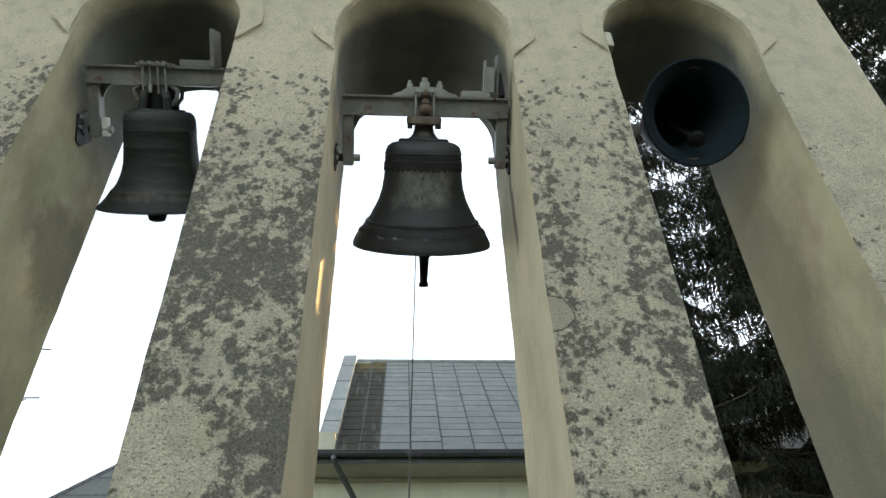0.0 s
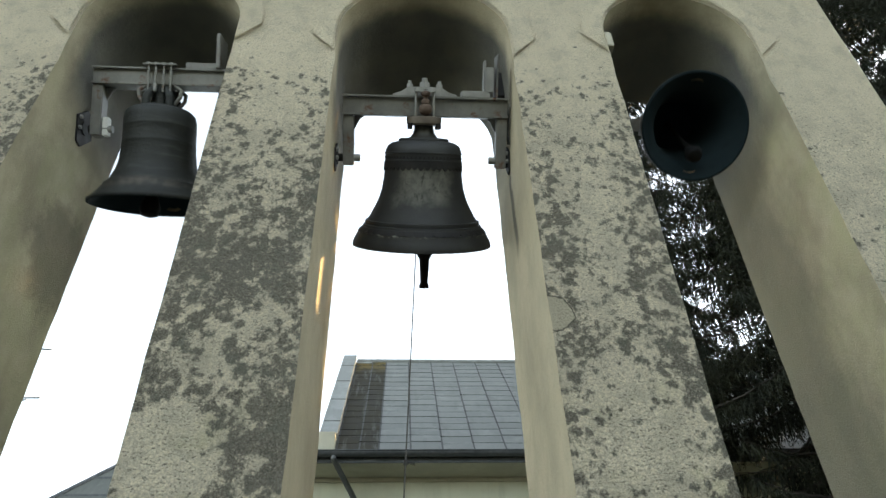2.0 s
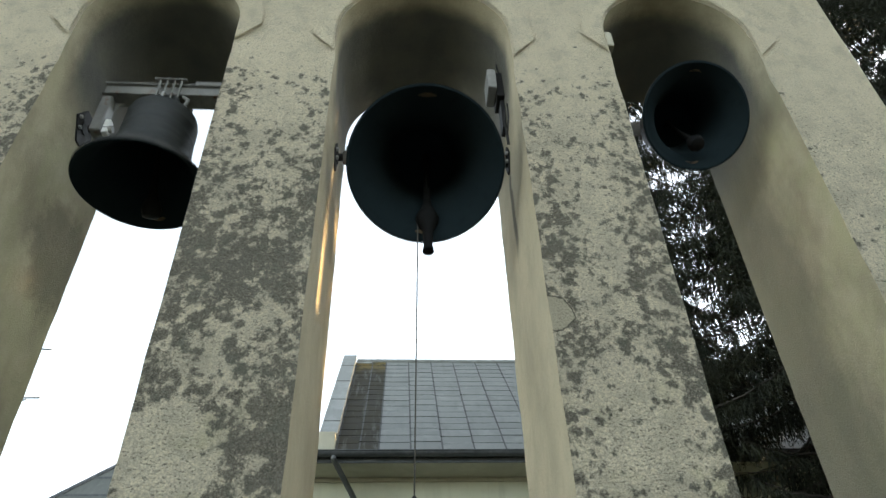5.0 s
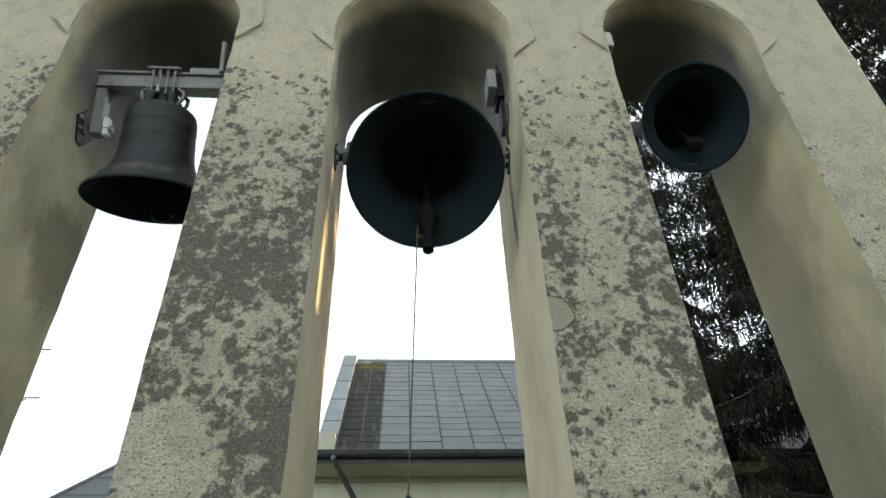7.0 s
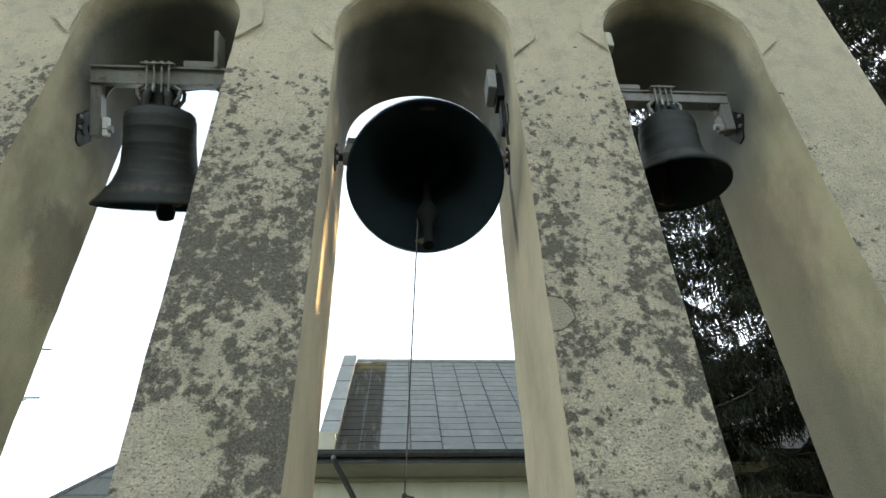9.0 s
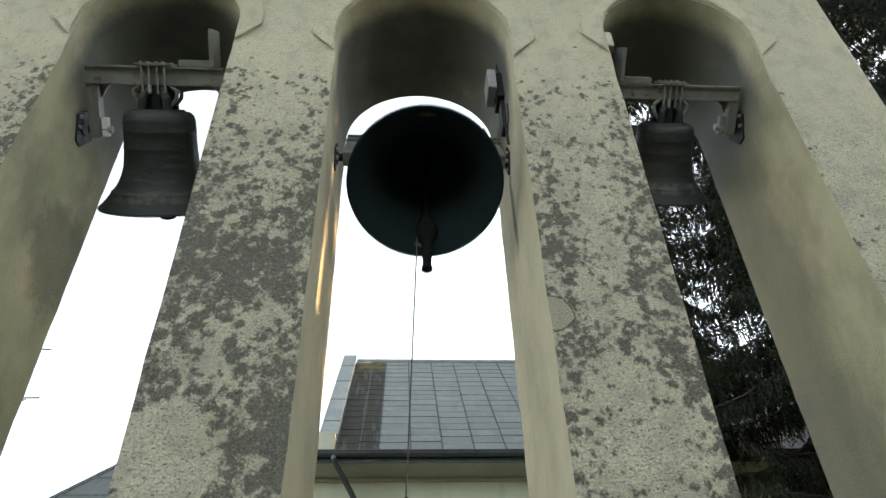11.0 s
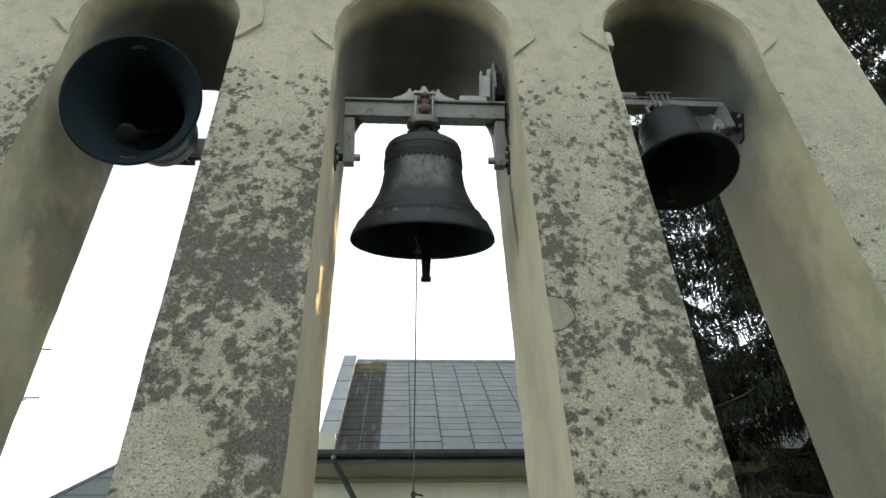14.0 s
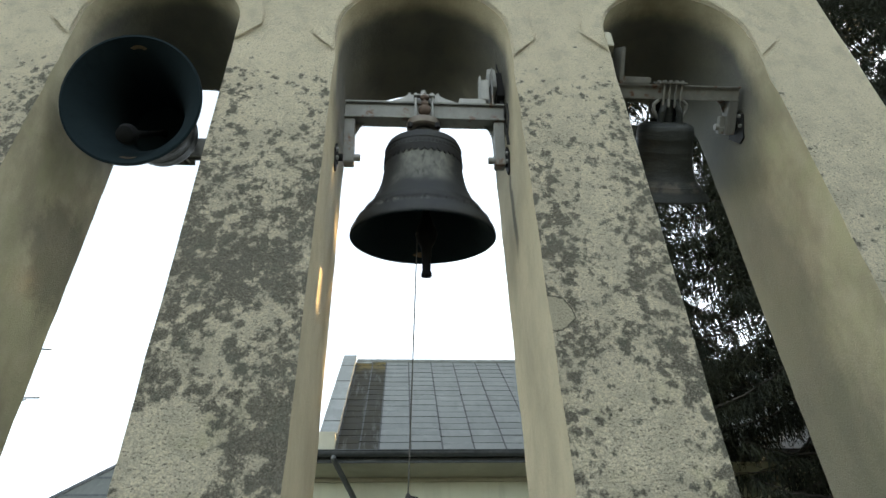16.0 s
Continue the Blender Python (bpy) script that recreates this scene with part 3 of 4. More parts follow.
        bm = lathe(bmesh.new(), [(0, bb - 0.062), (0.108, bb - 0.062), (0.122, bb - 0.05), (0.125, bb - 0.02), (0.122, bb - 0.004), (0.11, bb - 0.001), (0, bb - 0.001)], 40)
        part("collar", bm, M_COLLAR, top, "round brownish cast collar", True)
        for sx in (-0.1, 0.1):
            for sy in (-0.08, 0.08):
                bm = bmesh.new()
                rod(bm, (sx, sy, bb - 0.085), (sx, sy, bb - 0.05), 0.02, n=6)
                part("nut", bm, M_IRON, top)
        bm = bmesh.new()
        yk = -bw / 2 - 0.03
        for zk, rk, fl in ((bb + 0.045, 0.046, 0.95), (bb + 0.095, 0.03, 0.9), (bb + bh + 0.012, 0.034, 0.7)):
            bmesh.ops.create_uvsphere(bm, u_segments=20, v_segments=10, radius=rk, matrix=Matrix.Translation((0.006, yk, zk)) @ Matrix.Diagonal((1, 0.8, fl, 1)))
        rod(bm, (0.006, yk, bb + 0.005), (0.006, yk, bb + bh + 0.04), 0.014, n=10)
        part("clevis", bm, M_RUST, top, "rusty forged clevis", True)
        bm = bmesh.new()
        box(bm, -0.075, 0.08, -bw / 2 - 0.045, -bw / 2 - 0.003, bb + bh + 0.022, bb + bh + 0.036, 0.003)
        part("clamp_plate", bm, M_GALV, top, "galvanised clamp plate")
        for sx in (-0.06, 0.062):
            bm = bmesh.new()
            rod(bm, (sx, -bw / 2 - 0.022, bb - 0.01), (sx, -bw / 2 - 0.022, bb + bh + 0.055), 0.009, n=8)
            rod(bm, (sx, -bw / 2 - 0.022, bb + bh + 0.034), (sx, -bw / 2 - 0.022, bb + bh + 0.048), 0.017, n=6)
            part("clamp_bolt", bm, M_GALV, top, "galvanised clamp bolt", True)
        bm = bmesh.new()
        prof = [(-0.225, 0), (-0.225, 0.012), (-0.165, 0.03), (-0.115, 0.062), (0.115, 0.062), (0.165, 0.03), (0.225, 0.012), (0.225, 0)]
        a = [bm.verts.new((u, -0.06, bb + bh + v)) for u, v in prof]
        b = [bm.verts.new((u, 0.06, bb + bh + v)) for u, v in prof]
        bm.faces.new(a)
        bm.faces.new(b)
        for k in range(len(prof)):
            j = (k + 1) % len(prof)
            bm.faces.new((a[k], a[j], b[j], b[k]))
        saddle = part("saddle", bm, M_GALV, top, "pale cast saddle on the beam")
        for sx, hh, rr in ((-0.105, 0.05, 0.016), (0.105, 0.05, 0.016), (0.0, 0.07, 0.026)):
            bm = bmesh.new()
            z0 = bb + bh + 0.06
            rod(bm, (sx, 0, z0), (sx, 0, z0 + hh * 0.55), rr * 1.5, n=6)
            rod(bm, (sx, 0, z0 + hh * 0.5), (sx, 0, z0 + hh), rr * 0.8, n=8)
            part("bolt", bm, M_GALV, saddle)
        # drive sector on the beam's end
        bm = bmesh.new()
        box(bm, 0.26, 0.46, -0.06, 0.06, bb + bh, bb + bh + 0.045, 0.005)
        part("counterweight", bm, M_GALV, top, "pale steel counterweight block")
        bm = bmesh.new()
        box(bm, 0.425, 0.485, -0.065, 0.065, bb + bh + 0.035, bb + bh + 0.21, 0.006)
        box(bm, 0.415, 0.43, -0.04, 0.04, bb + bh + 0.05, bb + bh + 0.26, 0.003)
        part("motor_block", bm, M_GALV, top, "pale grey drive block")
        bm = bmesh.new()
        box(bm, 0.502, 0.512, -0.09, 0.09, bb + bh - 0.02, bb + bh + 0.30, 0.004)
        part("drive_plate", bm, M_YOKE, top, "grey steel drive plate")
    else:
        # canons cast on the crown, hung by four strap bolts
        sc = r / 0.447
        for j, dx in enumerate((-0.075, -0.025, 0.03, 0.08)):
            for sy in (-1, 1):
                bm = bmesh.new()
                rod(bm, (dx * sc, sy * (bw / 2 + 0.014), bb - 0.06), (dx * sc, sy * (bw / 2 + 0.014), bb + bh + 0.032), 0.0085, n=8)
                rod(bm, (dx * sc, sy * (bw / 2 + 0.014), bb + bh + 0.018), (dx * sc, sy * (bw / 2 + 0.014), bb + bh + 0.03), 0.015, n=6)
                part("strap_bolt", bm, M_YOKE, top, "", True)
        for sy in (-1, 1):
            bm = bmesh.new()
            box(bm, -0.115 * sc, 0.12 * sc, sy * (bw / 2 + 0.014) - 0.02, sy * (bw / 2 + 0.014) + 0.02, bb + bh + 0.006, bb + bh + 0.02, 0.003)
            part("clamp_bar", bm, M_YOKE, top, "grey steel clamp bar")
        for k in range(4):
            ang = math.pi / 4 + k * math.pi / 2
            c, s_ = math.cos(ang), math.sin(ang)
            bm = bmesh.new()
            gap = bb - zt
            pipe(bm, [(0.12 * sc * c, 0.12 * sc * s_, zt - 0.01), (0.115 * sc * c, 0.115 * sc * s_, zt + gap * 0.45), (0.075 * sc * c, 0.075 * sc * s_, zt + gap * 0.8), (0.03 * sc * c, 0.03 * sc * s_, zt + gap * 0.97)], 0.03 * sc, 10)
            part("canon", bm, M_STEEL_BELL, top, "cast loop of the bell's crown", True)
        for e in (-1, 1):
            for sy in (-0.05, 0.05):
                bm = bmesh.new()
                gap = bb - zt
                pipe(bm, [(e * 0.105 * sc, sy * sc, bb - 0.004), (e * 0.15 * sc, sy * sc, bb - gap * 0.22), (e * 0.145 * sc, sy * sc, bb - gap * 0.5), (e * 0.105 * sc, sy * sc, bb - gap * 0.82)], 0.014, 10)
                part("hook_bolt", bm, M_YOKE, top, "grey bent hook bolt", True)
        bm = bmesh.new()
        rod(bm, (0, 0, zt - 0.005), (0, 0, bb), 0.065 * sc, n=16)
        part("argent", bm, M_STEEL_BELL, top, "", True)
        bm = bmesh.new()
        box(bm, -0.035, -0.015, -bw / 2 - 0.03, -bw / 2 - 0.004, bb - 0.055, bb + 0.004, 0.003)
        part("bolt_end", bm, M_GALV, top, "pale bolt end")
        e = 1 if key == "L" else -1
        bm = bmesh.new()
        xa, xb = sorted((e * 0.17, e * 0.39))
        box(bm, xa, xb, -0.055, 0.055, bb + bh, bb + bh + 0.05, 0.006)
        part("counterweight", bm, M_YOKE, top, "grey steel block on the beam")
        bm = bmesh.new()
        xa, xb = sorted((e * 0.395, e * 0.425))
        box(bm, xa, xb, -0.10, 0.10, bb + bh - 0.002, bb + bh + 0.26, 0.006)
        part("drive_plate", bm, M_YOKE, top, "pale curved drive plate")
    # clapper, hung inside the crown
    piv = -h + (0.688 if big else tall * 0.86)
    reach = piv + h + (0.315 if big else 0.10 * r / 0.447)
    k = r / 0.501
    off = 0.02 if big else 0.0
    clap = thing("clapper", pose(off, 0, piv))
    clap.parent = top
    d = (piv + h) * (1.0 if big else 1.07)
    bm = lathe(bmesh.new(), [(0, 0.03), (0.03, 0.02), (0.022 * k, -0.03), (0.02 * k, -d * 0.45), (0.03 * k, -d * 0.8), (0.06 * k, -d * 0.92), (0.078 * k, -d * 1.0),
                             (0.062 * k, -d * 1.08)] + ([(0.036 * k, -d * 1.15), (0.027 * k, -reach + 0.04), (0.034 * k, -reach + 0.03)] if big else []) + [(0.036 * k, -max(reach, d * 1.1) + 0.004), (0, -max(reach, d * 1.1))], 20)
    part("clapper_rod", bm, M_CLAPPER, clap, "dark iron clapper", True)
    words = {"C": "large dark bronze bell swinging on a grey steel yoke", "L": "dark cast bell on a grey steel yoke, swinging", "R": "small dark cast bell on a steel yoke, swinging"}
    tagged(top, words[key], "bell", "bells in the belfry")
    return top, clap, piv, reach


RIGS = {k: build_bell(k) for k in "CLR"}


# fixed bearings on the reveals
def bearing(x, z, s, white):
    """A lozenge-shaped plate bearing; s points from the wall into the opening."""
    top = thing("bearing", pose(x, MID, z))
    hy, hz = (0.13, 0.15) if white else (0.08, 0.12)
    bm = bmesh.new()
    ring = [(-hy, 0.01), (-hy * 0.3, hz), (hy * 0.3, hz), (hy, 0.01), (hy * 0.25, -hz), (-hy * 0.25, -hz)]
    va = [bm.verts.new((0, u, v)) for u, v in ring]
    vb = [bm.verts.new((s * 0.014, u, v)) for u, v in ring]
    bm.faces.new(va)
    bm.faces.new(vb)
    for k in range(6):
        bm.faces.new((va[k], va[(k + 1) % 6], vb[(k + 1) % 6], vb[k]))
    part("plate", bm, M_IRON, top)
    bm = bmesh.new()
    rod(bm, (s * 0.014, 0, 0), (s * 0.022, 0, 0), 0.05, n=16)
    part("housing", bm, M_IRON, top)
    for u, v in ((-hy * 0.75, 0.02), (-hy * 0.5, -hz * 0.35)):
        bm = bmesh.new()
        rod(bm, (s * 0.013, u, v), (s * 0.03, u, v), 0.015, n=6)
        part("bolt", bm, M_GALV, top, "bright bolt head")
    tagged(top, "black steel axle bearing bolted to the plaster reveal", "bearing", "axle bearings")


for (a, b, zs), k in zip(OPENINGS, "LCR"):
    bearing(a, BELLS[k]["z"], 1, k != "C")
    bearing(b, BELLS[k]["z"], -1, k != "C")


def swing_motor():
    """Linear drive box held off the reveal by a black bracket."""
    top = thing("swing_motor", pose(0.758, 3.35, 5.87))
    bm = bmesh.new()
    box(bm, -0.125, -0.06, -0.10, 0.10, -0.11, 0.11, 0.006)
    part("housing", bm, M_GALV, top, "pale grey steel housing")
    bm = bmesh.new()
    box(bm, -0.058, 0.0, -0.06, 0.12, -0.16, 0.12, 0.005)
    box(bm, -0.032, -0.001, -0.02, 0.09, -0.46, -0.162, 0.004)
    part("bracket", bm, M_IRON, top, "black wall bracket")
    tagged(top, "pale grey bell drive motor on a black wall bracket", "motor")
    top = thing("junction_box", pose(0.758, 3.30, 6.20))
    bm = bmesh.new()
    box(bm, -0.05, 0.0, -0.05, 0.05, -0.05, 0.05, 0.006)
    part("housing", bm, M_YOKE, top)
    bm = bmesh.new()
    pipe(bm, [(-0.03, 0, -0.05), (-0.035, 0.01, -0.12), (-0.02, 0.02, -0.18)], 0.007, 8)
    part("cable", bm, M_RUBBER, top, "black cable")
    tagged(top, "small grey junction box with a black cable", "junction box")
    top = thing("cable", pose(0.758, 3.22, 5.35))
    bm = bmesh.new()
    pipe(bm, [(-0.008, 0.0, 0.18), (-0.012, 0.0, 0.02), (-0.02, 0.05, -0.08), (-0.01, 0.09, -0.16)], 0.006, 8)
    pipe(bm, [(-0.008, 0.10, 0.22), (-0.02, 0.10, 0.1), (-0.012, 0.12, -0.12)], 0.006, 8)
    part("wire", bm, M_RUBBER, top)
    tagged(top, "loose black cables clipped along the reveal", "cable")
    top = thing("terminal_box", pose(1.472, 2.965, 5.94))
    bm = bmesh.new()
    box(bm, 0.0, 0.055, -0.05, 0.05, -0.085, 0.085, 0.005)
    part("housing", bm, M_BOX, top)
    bm = bmesh.new()
    box(bm, 0.056, 0.064, -0.046, 0.046, -0.08, 0.08, 0.003)
    part("lid", bm, M_BOX, top)
    tagged(top, "small off-white terminal box on the plaster reveal", "terminal box")


swing_motor()

# ---- church behind ----
EAVE_Y, EAVE_Z, RIDGE_Y = 10.5, 5.84, 14.06
church = thing("church")
CX0, CX1 = -1.0, 11.0
bm = bmesh.new()
box(bm, CX0 - 0.9, CX1, 11.25, 17.1, 0, 5.66)
part("wall", bm, M_CHURCH, church, "pale green rendered wall")
bm = bmesh.new()
a = [bm.verts.new(v) for v in ((CX0 - 0.2, 11.25, 5.66), (CX0 - 0.2, 17.1, 5.66), (CX0 - 0.2, RIDGE_Y, 9.0))]
b = [bm.verts.new(v) for v in ((CX0 + 0.1, 11.25, 5.66), (CX0 + 0.1, 17.1, 5.66), (CX0 + 0.1, RIDGE_Y, 9.0))]
bm.faces.new(a)
bm.faces.new(b)
for k in range(3):
    bm.faces.new((a[k], a[(k + 1) % 3], b[(k + 1) % 3], b[k]))
part("gable", bm, M_CHURCH, church)
bm = bmesh.new()
box(bm, CX0 - 0.9, CX1, 10.56, 11.25, 5.665, 5.73, 0.004)
part("soffit", bm, M_CORNICE, church, "beige boarded eaves soffit")
bm = bmesh.new()
box(bm, CX0 - 0.9, CX1, 11.19, 11.248, 5.60, 5.662, 0.012)
part("moulding", bm, M_CORNICE, church, "beige plaster moulding under the eaves")
SLOPE = Matrix.Translation((0, EAVE_Y, EAVE_Z)) @ Matrix.Rotation(radians(45), 4, "X")
ROOF_LEN = (RIDGE_Y - EAVE_Y) * math.sqrt(2)
bm = bmesh.new()
box(bm, CX0 - 0.02, CX1, 0, ROOF_LEN, -0.08, 0.0, 0, SLOPE)
back = Matrix.Translation((0, 2 * RIDGE_Y - EAVE_Y, EAVE_Z)) @ Matrix.Rotation(radians(-45), 4, "X")
box(bm, CX0 + 0.02, CX1, -ROOF_LEN, 0, -0.08, 0.0, 0, back)
roof = part("roof", bm, M_ROOF, church, "grey zinc sheet roof with seams")


def roof_sheets():
    rnd = random.Random(5)
    width, rows = 0.513, 17
    length = ROOF_LEN / rows
    xs = [CX0 - 0.005, -0.64, -0.33] + [0.18 + width * k for k in range(15)]
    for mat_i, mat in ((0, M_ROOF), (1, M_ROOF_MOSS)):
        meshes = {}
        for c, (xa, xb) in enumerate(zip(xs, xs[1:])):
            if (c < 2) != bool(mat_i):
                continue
            w = round(xb - xa, 3)
            if w not in meshes:
                bm = bmesh.new()
                box(bm, 0.006, w - 0.006, 0.010, length + 0.03, 0.004, 0.009)
                body = len(bm.faces)
                box(bm, -0.013, 0.013, 0, length, 0.004, 0.014)
                if not mat_i:
                    box(bm, 0.006, w - 0.006, -0.004, 0.0095, 0.003, 0.0085)
                for v in bm.verts:
                    v.co.z += 0.005 * (1 - v.co.y / length)
                bm.faces.ensure_lookup_table()
                for k, f in enumerate(bm.faces):
                    f.material_index = 0 if k < body else 1 if k < body + 6 else 2
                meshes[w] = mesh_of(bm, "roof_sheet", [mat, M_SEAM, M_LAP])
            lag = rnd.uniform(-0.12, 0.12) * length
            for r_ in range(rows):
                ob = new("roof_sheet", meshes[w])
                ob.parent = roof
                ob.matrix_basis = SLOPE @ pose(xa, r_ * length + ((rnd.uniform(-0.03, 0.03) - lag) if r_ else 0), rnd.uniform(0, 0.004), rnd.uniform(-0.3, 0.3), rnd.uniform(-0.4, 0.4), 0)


roof_sheets()
bm = bmesh.new()
rod(bm, (CX0, RIDGE_Y, EAVE_Z + RIDGE_Y - EAVE_Y + 0.015), (CX1, RIDGE_Y, EAVE_Z + RIDGE_Y - EAVE_Y + 0.015), 0.06, n=10)
part("ridge_cap", bm, M_COPING, roof, "grey sheet ridge cap")
bm = bmesh.new()
box(bm, CX0 - 0.30, CX0 - 0.035, 0.45, ROOF_LEN + 0.13, -0.25, 0.10, 0, SLOPE)
verge_end = bmesh.new()
box(verge_end, CX0 - 0.33, CX0 - 0.03, 10.50, 10.86, 5.80, 6.17, 0.015)
part("kneeler", verge_end, M_CORNICE, church, "pale rendered block at the foot of the parapet")
verge = part("parapet", bm, M_HOUSE, church, "raised gable parapet")
for k in range(9):
    bm = bmesh.new()
    y0 = 0.42 + k * 0.56
    box(bm, CX0 - 0.315, CX0 - 0.02, y0, min(y0 + 0.545, ROOF_LEN + 0.15), 0.104 + 0.006 * (k % 2), 0.125 + 0.008 * (k % 2), 0.004, SLOPE)
    box(bm, CX0 - 0.033, CX0 - 0.02, y0, min(y0 + 0.575, ROOF_LEN + 0.15), 0.03, 0.105, 0, SLOPE)
    part("coping", bm, M_COPING, verge, "grey sheet coping plate")
bm = bmesh.new()
for s in range(9):
    a0, a1 = math.pi * (1 + s / 9), math.pi * (1 + (s + 1) / 9)
    q = [(10.45 + 0.075 * math.cos(x), 5.80 + 0.075 * math.sin(x)) for x in (a0, a1)]
    q2 = [(10.45 + 0.068 * math.cos(x), 5.80 + 0.068 * math.sin(x)) for x in (a0, a1)]
    va = [bm.verts.new((CX0 - 0.9, *u)) for u in q] + [bm.verts.new((CX1, *u)) for u in reversed(q)]
    bm.faces.new(va)
    vb = [bm.verts.new((CX0 - 0.9, *u)) for u in q2] + [bm.verts.new((CX1, *u)) for u in reversed(q2)]
    bm.faces.new(vb)
rod(bm, (CX0 - 0.9, 10.375, 5.805), (CX1, 10.375, 5.805), 0.012, n=8)
box(bm, CX0 - 0.9, CX1, 10.53, 10.555, 5.66, 5.80)
part("gutter", bm, M_GUTTER, church, "dark metal half-round gutter")
bm = bmesh.new()
pipe(bm, [(-1.03, 10.45, 5.76), (-1.03, 10.45, 5.70), (-0.70, 11.12, 5.27), (-0.70, 11.16, 5.1), (-0.70, 11.16, 0.1)], 0.045, 12)
part("downpipe", bm, M_PIPE, church, "grey metal downpipe", True)
bm = bmesh.new()
box(bm, CX0 - 0.01, -0.66, ROOF_LEN - 0.16, ROOF_LEN - 0.02, 0.016, 0.024, 0.002, SLOPE)
part("flashing", bm, M_COPING, roof, "pale sheet flashing under the ridge")
tagged(church, "pale rendered church with a grey zinc sheet roof", "church")


# far house at the left
def far_house():
    top = thing("house", pose(-6.0, 22.0, 0))
    bm = bmesh.new()
    box(bm, -5.1, 3.6, 0.4, 7.6, 0, 8.5)
    part("wall", bm, M_HOUSE, top, "grey rendered wall")
    bm = bmesh.new()
    pts = [(-5.5, 0, 8.5), (4, 0, 8.5), (4, 8, 8.5), (-5.5, 8, 8.5), (-2.3, 4, 12.96), (0.8, 4, 12.96)]
    v = [bm.verts.new(p) for p in pts]
    for q in ((0, 1, 5, 4), (1, 2, 5), (2, 3, 4, 5), (3, 0, 4), (0, 1, 2, 3)):
        bm.faces.new([v[i] for i in q])
    roof_ = part("roof", bm, M_FAR_ROOF, top, "dark grey hipped roof")
    for a, b in ((1, 5), (0, 4), (4, 5)):
        bm = bmesh.new()
        rod(bm, Vector(pts[a]) + Vector((0, 0, 0.03)), Vector(pts[b]) + Vector((0, 0, 0.03)), 0.07, n=8)
        part("hip_cap", bm, M_GUTTER, roof_, "dark sheet hip cap")
    for z in (9.3, 10.15, 11.0, 11.85):
        u = (z - 8.5) / 4.46
        bm = bmesh.new()
        box(bm, -5.5 + 3.2 * u, 4 - 3.2 * u, 4 * u - 0.02, 4 * u + 0.05, z - 0.02, z + 0.05)
        part("sheet_joint", bm, M_GUTTER, roof_)
    bm = bmesh.new()
    box(bm, -5.56, 4.06, -0.12, 0.02, 8.34, 8.56, 0.02)
    part("gutter", bm, M_IRON, top, "dark eaves gutter")
    tagged(top, "distant house with a dark grey hipped roof", "house")


far_house()


def aerial():
    """A mast with two cross rods, mostly hidden by the belfry."""
    top = thing("aerial", pose(-12.6, 20.0, 0))
    bm = bmesh.new()
    rod(bm, (0, 0, 0), (0, 0, 13.6), 0.04, 0.025, 8)
    part("mast", bm, M_PIPE, top)
    for z, x, dz in ((13.12, 1.31, -0.02), (11.40, 1.49, 0.0), (11.28, 1.12, 0.06)):
        bm = bmesh.new()
        pipe(bm, [(-0.5, 0, z - 0.05), (x - 0.4, 0, z), (x, 0, z + dz)], 0.026, 6)
        part("rod", bm, M_PIPE, top)
    tagged(top, "thin grey aerial mast with cross rods", "aerial")


aerial()


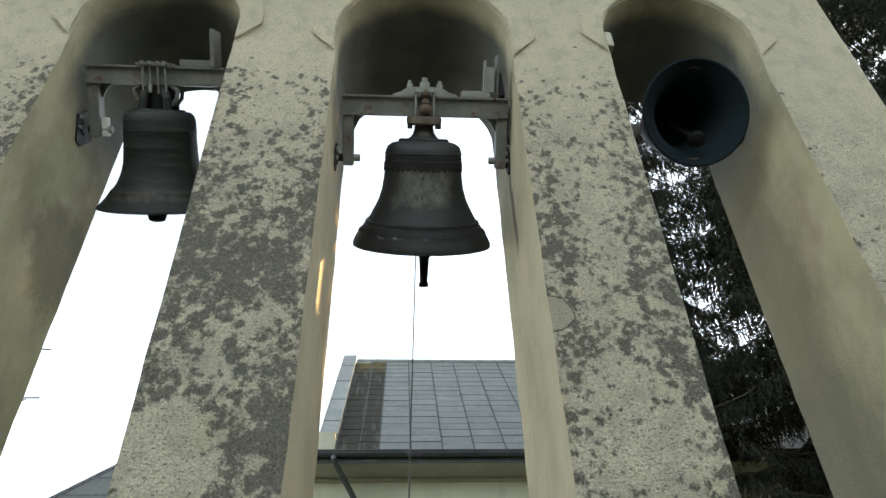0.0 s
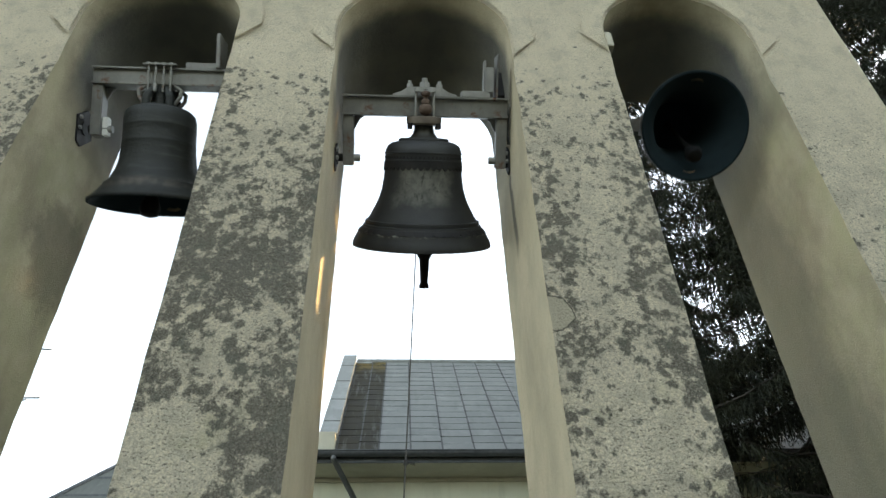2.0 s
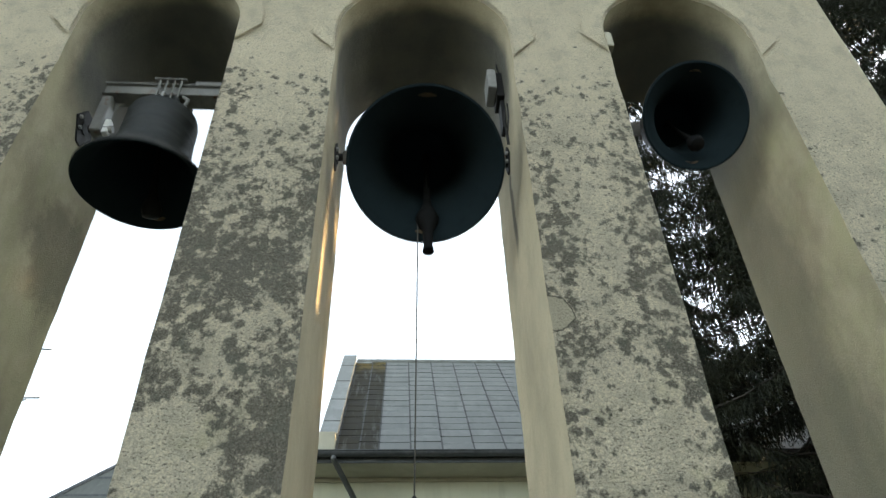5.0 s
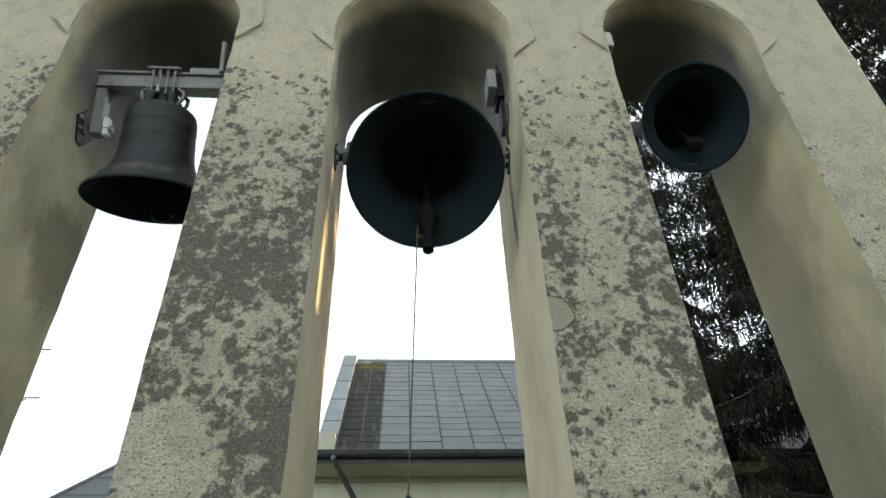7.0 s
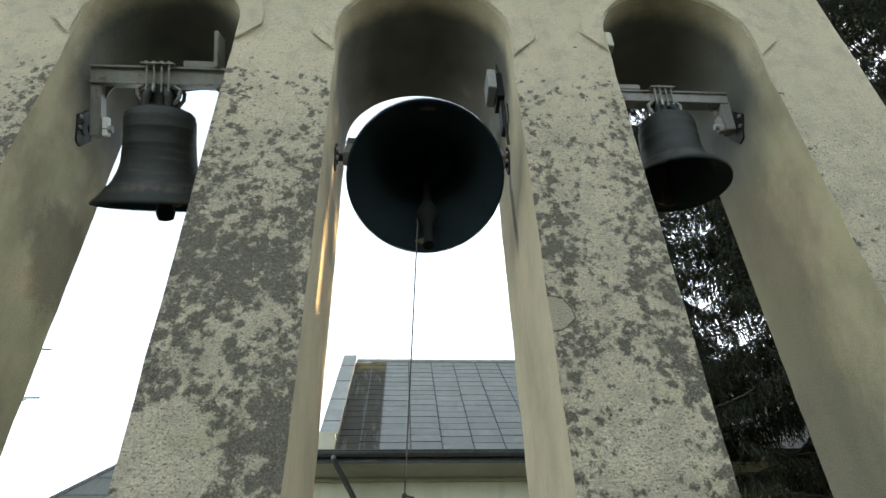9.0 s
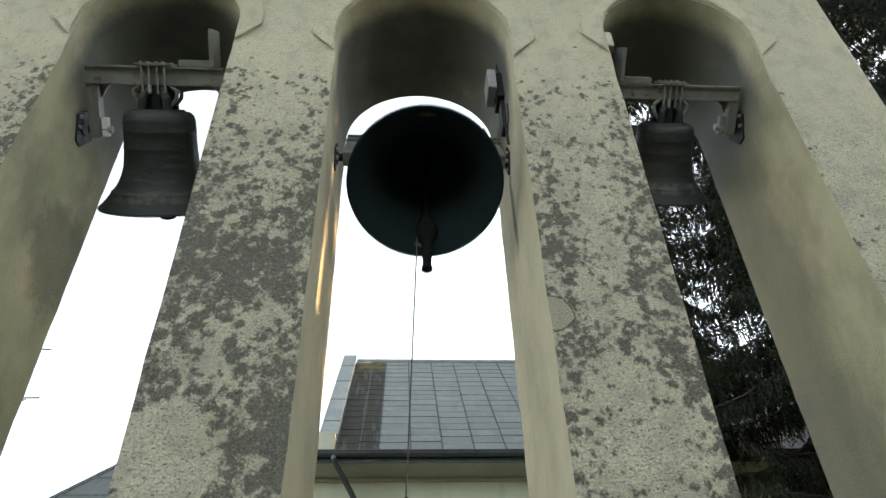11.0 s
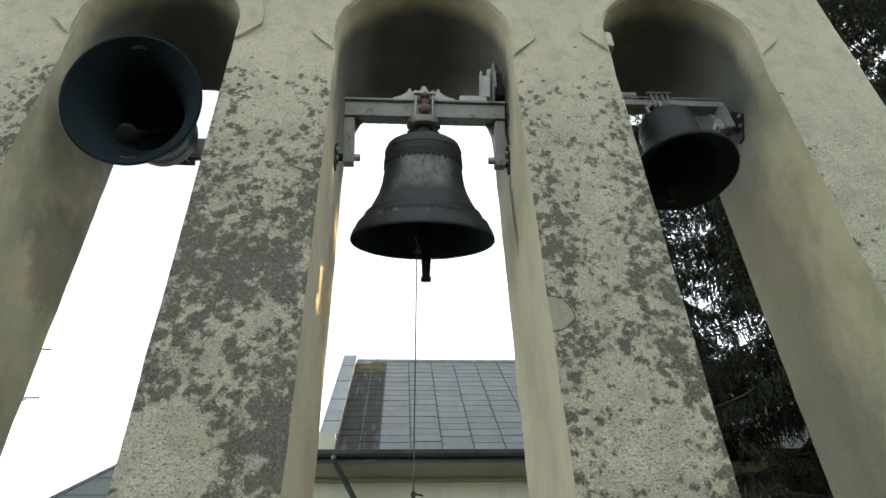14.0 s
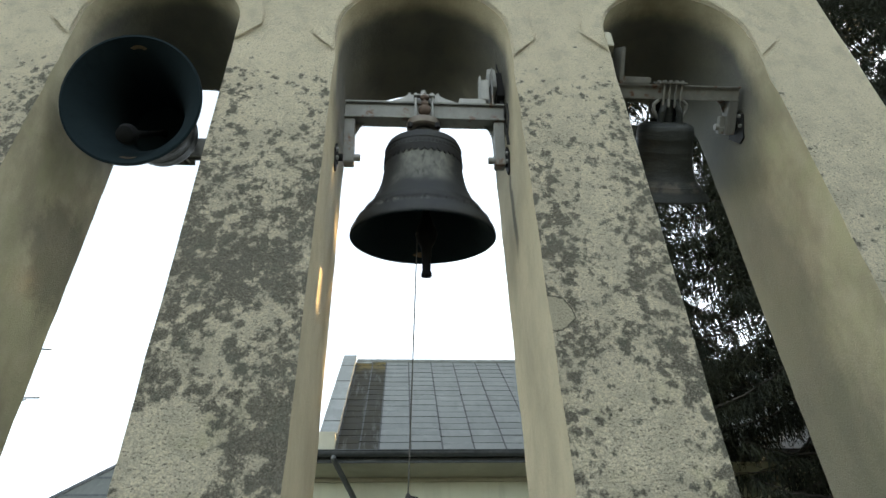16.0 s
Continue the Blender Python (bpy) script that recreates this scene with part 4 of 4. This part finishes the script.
# ---- spruces ----
def spruce(x, y, tall, spread, seed, start=0.12, dense=4, gap=0.30, needle=0.032):
    rnd = random.Random(seed)
    top = thing("spruce", pose(x, y, 0))
    bm = bmesh.new()
    n = 9
    for k in range(n):
        z0, z1 = tall * k / n, tall * (k + 1) / n
        rod(bm, (0, 0, z0), (0, 0, z1), 0.02 * tall * (1 - k / n) * 0.9 + 0.01, 0.02 * tall * (1 - (k + 1) / n) * 0.9 + 0.01, 12)
    part("trunk", bm, M_BARK, top, "straight brown spruce trunk", True)
    verts, faces, wood_v, wood_f = [], [], [], []

    def blade(a, b, w, side):
        i = len(verts)
        m = (a + b) * 0.5
        verts.extend((a, m + side * w, b, m - side * w))
        faces.append((i, i + 1, i + 2, i + 3))

    def stick(a, b, r):
        i = len(wood_v)
        d = (b - a).normalized()
        u = d.orthogonal().normalized()
        v = d.cross(u)
        for p, rr in ((a, r), (b, r * 0.6)):
            for q in range(4):
                wood_v.append(p + (u * math.cos(q * 1.5708) + v * math.sin(q * 1.5708)) * rr)
        for q in range(4):
            wood_f.append((i + q, i + (q + 1) % 4, i + 4 + (q + 1) % 4, i + 4 + q))

    z = tall * start
    while z < tall * 0.98:
        f = 1 - (z / tall)
        reach = spread * (f ** 0.75) * rnd.uniform(0.8, 1.1) + 0.15
        for j in range(rnd.randint(4, 7)):
            ang = rnd.uniform(0, 2 * math.pi)
            out = Vector((math.cos(ang), math.sin(ang), 0))
            side = Vector((-out.y, out.x, 0))
            ln = reach * rnd.uniform(0.75, 1.1)
            p = Vector((0, 0, z + rnd.uniform(-0.15, 0.15)))
            steps = max(4, int(ln / 0.17))
            bow = rnd.uniform(0.15, 0.42)
            for s in range(steps):
                u = (s + 1) / steps
                q = out * ln * u + Vector((0, 0, z - bow * ln * u + 0.28 * ln * u * u)) + side * rnd.uniform(-0.03, 0.03)
                stick(p, q, 0.03 * (1 - u) * ln / 2 + 0.006)
                if u > 0.16:
                    for sgn in (-1, 1):
                        for rep in range(dense):
                            # a hanging side twig with its needles
                            tl = rnd.uniform(0.2, 0.62) * (1.15 - 0.5 * u)
                            dirn = (side * sgn * rnd.uniform(0.25, 0.9) + out * rnd.uniform(0.0, 0.5) + Vector((0, 0, -rnd.uniform(0.5, 2.2)))).normalized()
                            a = p.lerp(q, rnd.random())
                            b = a + dirn * tl
                            o1 = dirn.orthogonal().normalized()
                            o2 = dirn.cross(o1)
                            blade(a, b, 0.011, o1)
                            blade(a, b, 0.011, o2)
                            m_ = max(4, int(tl / needle))
                            for t_ in range(m_):
                                c = a.lerp(b, (t_ + 0.3) / m_)
                                sp = o1 * rnd.uniform(-1, 1) + o2 * rnd.uniform(-1, 1)
                                sp.normalize()
                                blade(c, c + (dirn * 0.6 + sp * 0.8) * rnd.uniform(0.05, 0.12), 0.008, dirn.cross(sp).normalized())
                p = q
        z += gap * (0.7 + 0.6 * f)
    for nm, vv, ff, mt, lb in (("bough", wood_v, wood_f, M_BARK, "bare drooping boughs"), ("crown", verts, faces, M_NEEDLE, "dark hanging spruce needles")):
        me = bpy.data.meshes.new(nm)
        me.from_pydata([tuple(v) for v in vv], [], ff)
        me.materials.append(mt)
        ob = new(nm, me)
        ob.parent = top
        tagged(ob, lb, kind="stuff")
    tagged(top, "tall dark spruce with drooping needled boughs", "tree", "spruces behind the belfry")
    return top


spruce(6.35, 9.2, 19.0, 2.75, 11, start=0.2, dense=4, gap=0.26, needle=0.045)
row_tree = spruce(8.5, 6.2, 18.0, 3.0, 12, dense=7)
spruce(4.5, 9.6, 16.0, 2.6, 13, start=0.36, dense=4, gap=0.30, needle=0.046)
# three more crowns, mostly hidden, added to trim the sun reaching the reveals
spruce(7.6, 8.0, 8.6, 1.9, 14, dense=5)
spruce(5.58, 8.08, 10.7, 2.1, 16, start=0.66, dense=4, needle=0.042)
spruce(9.6, 9.2, 19.5, 2.9, 15, start=0.585, dense=6)
# unseen copies to the east, added to keep sun off the yard
for x, y, turn in ((12.6, 6.0, 70), (13.6, 2.2, 160), (14.4, -1.8, 250)):
    copy_thing(row_tree, pose(x, y, 0, 0, 0, turn))

# ---- bell rope ----
rope = thing("bell_rope")
bm = bmesh.new()
rod(bm, (0, 0, 0), (0, 0, -3.3), 0.0045, n=6)
rod(bm, (0, 0, 0), (0.055, 0, 0.004), 0.0038, n=6)
part("cord", bm, M_ROPE, rope)
bm = bmesh.new()
bmesh.ops.create_uvsphere(bm, u_segments=8, v_segments=6, radius=0.014, matrix=Matrix.Translation((0, 0, -1.78)) @ Matrix.Diagonal((1, 1, 1.5, 1)))
rod(bm, (0, 0, -1.775), (0.05, 0, -1.785), 0.006, n=6)
part("knot", bm, M_RUBBER, rope, "dark knot in the cord")
tagged(rope, "thin grey pull cord hanging from the clapper", "rope")

# sideways sway of the cord's lower end
SWAY_T = (0, .3, .6, .9, 1.2, 1.5, 1.8, 2.1, 2.4, 2.7, 3.0, 3.3, 3.6, 3.9, 4.2, 6.3, 6.6, 7.0, 7.4, 7.8, 8.2, 8.6, 9.0, 11.5, 12, 12.5, 13, 13.5, 14, 14.5, 15, 15.5, 16)
SWAY_X = (.05, .07, .09, .09, .12, .045, .05, .01, .10, .01, .05, .19, .07, .105, .09, .05, 0, .04, .04, .03, .01, .02, .02, .03, .05, .06, .03, .035, .07, .09, .06, .065, .04)


# rebounds of the large clapper off the lip, in degrees
BOUNCE_T = (0.7, 0.8, 1.0, 1.2, 1.4, 1.6, 2.7, 2.9, 3.1, 3.3, 3.5, 3.7, 6.3, 6.5, 6.7, 6.9, 7.1, 7.3, 7.5, 8.2, 8.5, 8.7, 8.8, 8.9, 9.0, 9.1, 9.3, 9.6, 12.2, 12.4, 12.6, 12.8, 13.0, 13.2, 13.4, 13.6, 14.2, 14.4, 14.6, 14.8, 15.0, 15.2, 15.5)
BOUNCE = (0, 0, 1.5, 8, 4, 0, 0, 3, 3, 8, 3, 0, 0, -5, 4, 2, 6, 5, 0, 0, -3, 2, 1, 3, 10, 17, 14, 0, 0, -4, 4, 3, 13, 20, 8, 0, 0, -2, 2, 5, 15, 14, 0)


def clapper_angle(k, t):
    """Clapper's angle in the bell: it lags behind the swing and is stopped by the lip."""
    third, period, start, stretch = SWING[k]
    ts, amps, shifts = zip(*stretch)
    w = 2 * math.pi * (t - start - np.interp(t, ts, shifts)) / period
    gain = {"C": 1.0, "L": 1.25, "R": 1.15}[k]
    mean, lag, lim = {"C": (-19.5, 20.5, 0.55), "L": (-10.0, 12.0, 0.38), "R": (-19.5, 20.5, 0.36)}[k]
    a = gain * radians(mean + 33.5 * math.cos(w) - lag * math.sin(w)) - swing(k, t)
    a = max(-lim, min(lim, a))
    return a + radians(float(np.interp(t, BOUNCE_T, BOUNCE))) if k == "C" else a


def motions():
    times = [i / 10 for i in range(161)]
    tips = []
    for k, (top, clap, piv, reach) in RIGS.items():
        p = BELLS[k]
        walk(top, [(t, pose(p["x"], MID, p["z"], -DEG(swing(k, t)))) for t in times])
        walk(clap, [(t, pose(0.02 if k == "C" else 0.0, 0, piv, -DEG(clapper_angle(k, t)))) for t in times])
        if k == "C":
            for t in times:
                m = pose(p["x"], MID, p["z"], -DEG(swing(k, t))) @ pose(0.02, 0, piv, -DEG(clapper_angle(k, t)))
                tips.append((t, m @ Vector((-0.062, 0, -0.70))))
    rows = []
    for t, tip in tips:
        low = Vector((float(np.interp(t, SWAY_T, SWAY_X)), 3.44, tip.z - 2.0))
        d = (low - tip).normalized()
        q = Vector((0, 0, -1)).rotation_difference(d)
        rows.append((t, Matrix.Translation(tip) @ q.to_matrix().to_4x4()))
    walk(rope, rows)


motions()
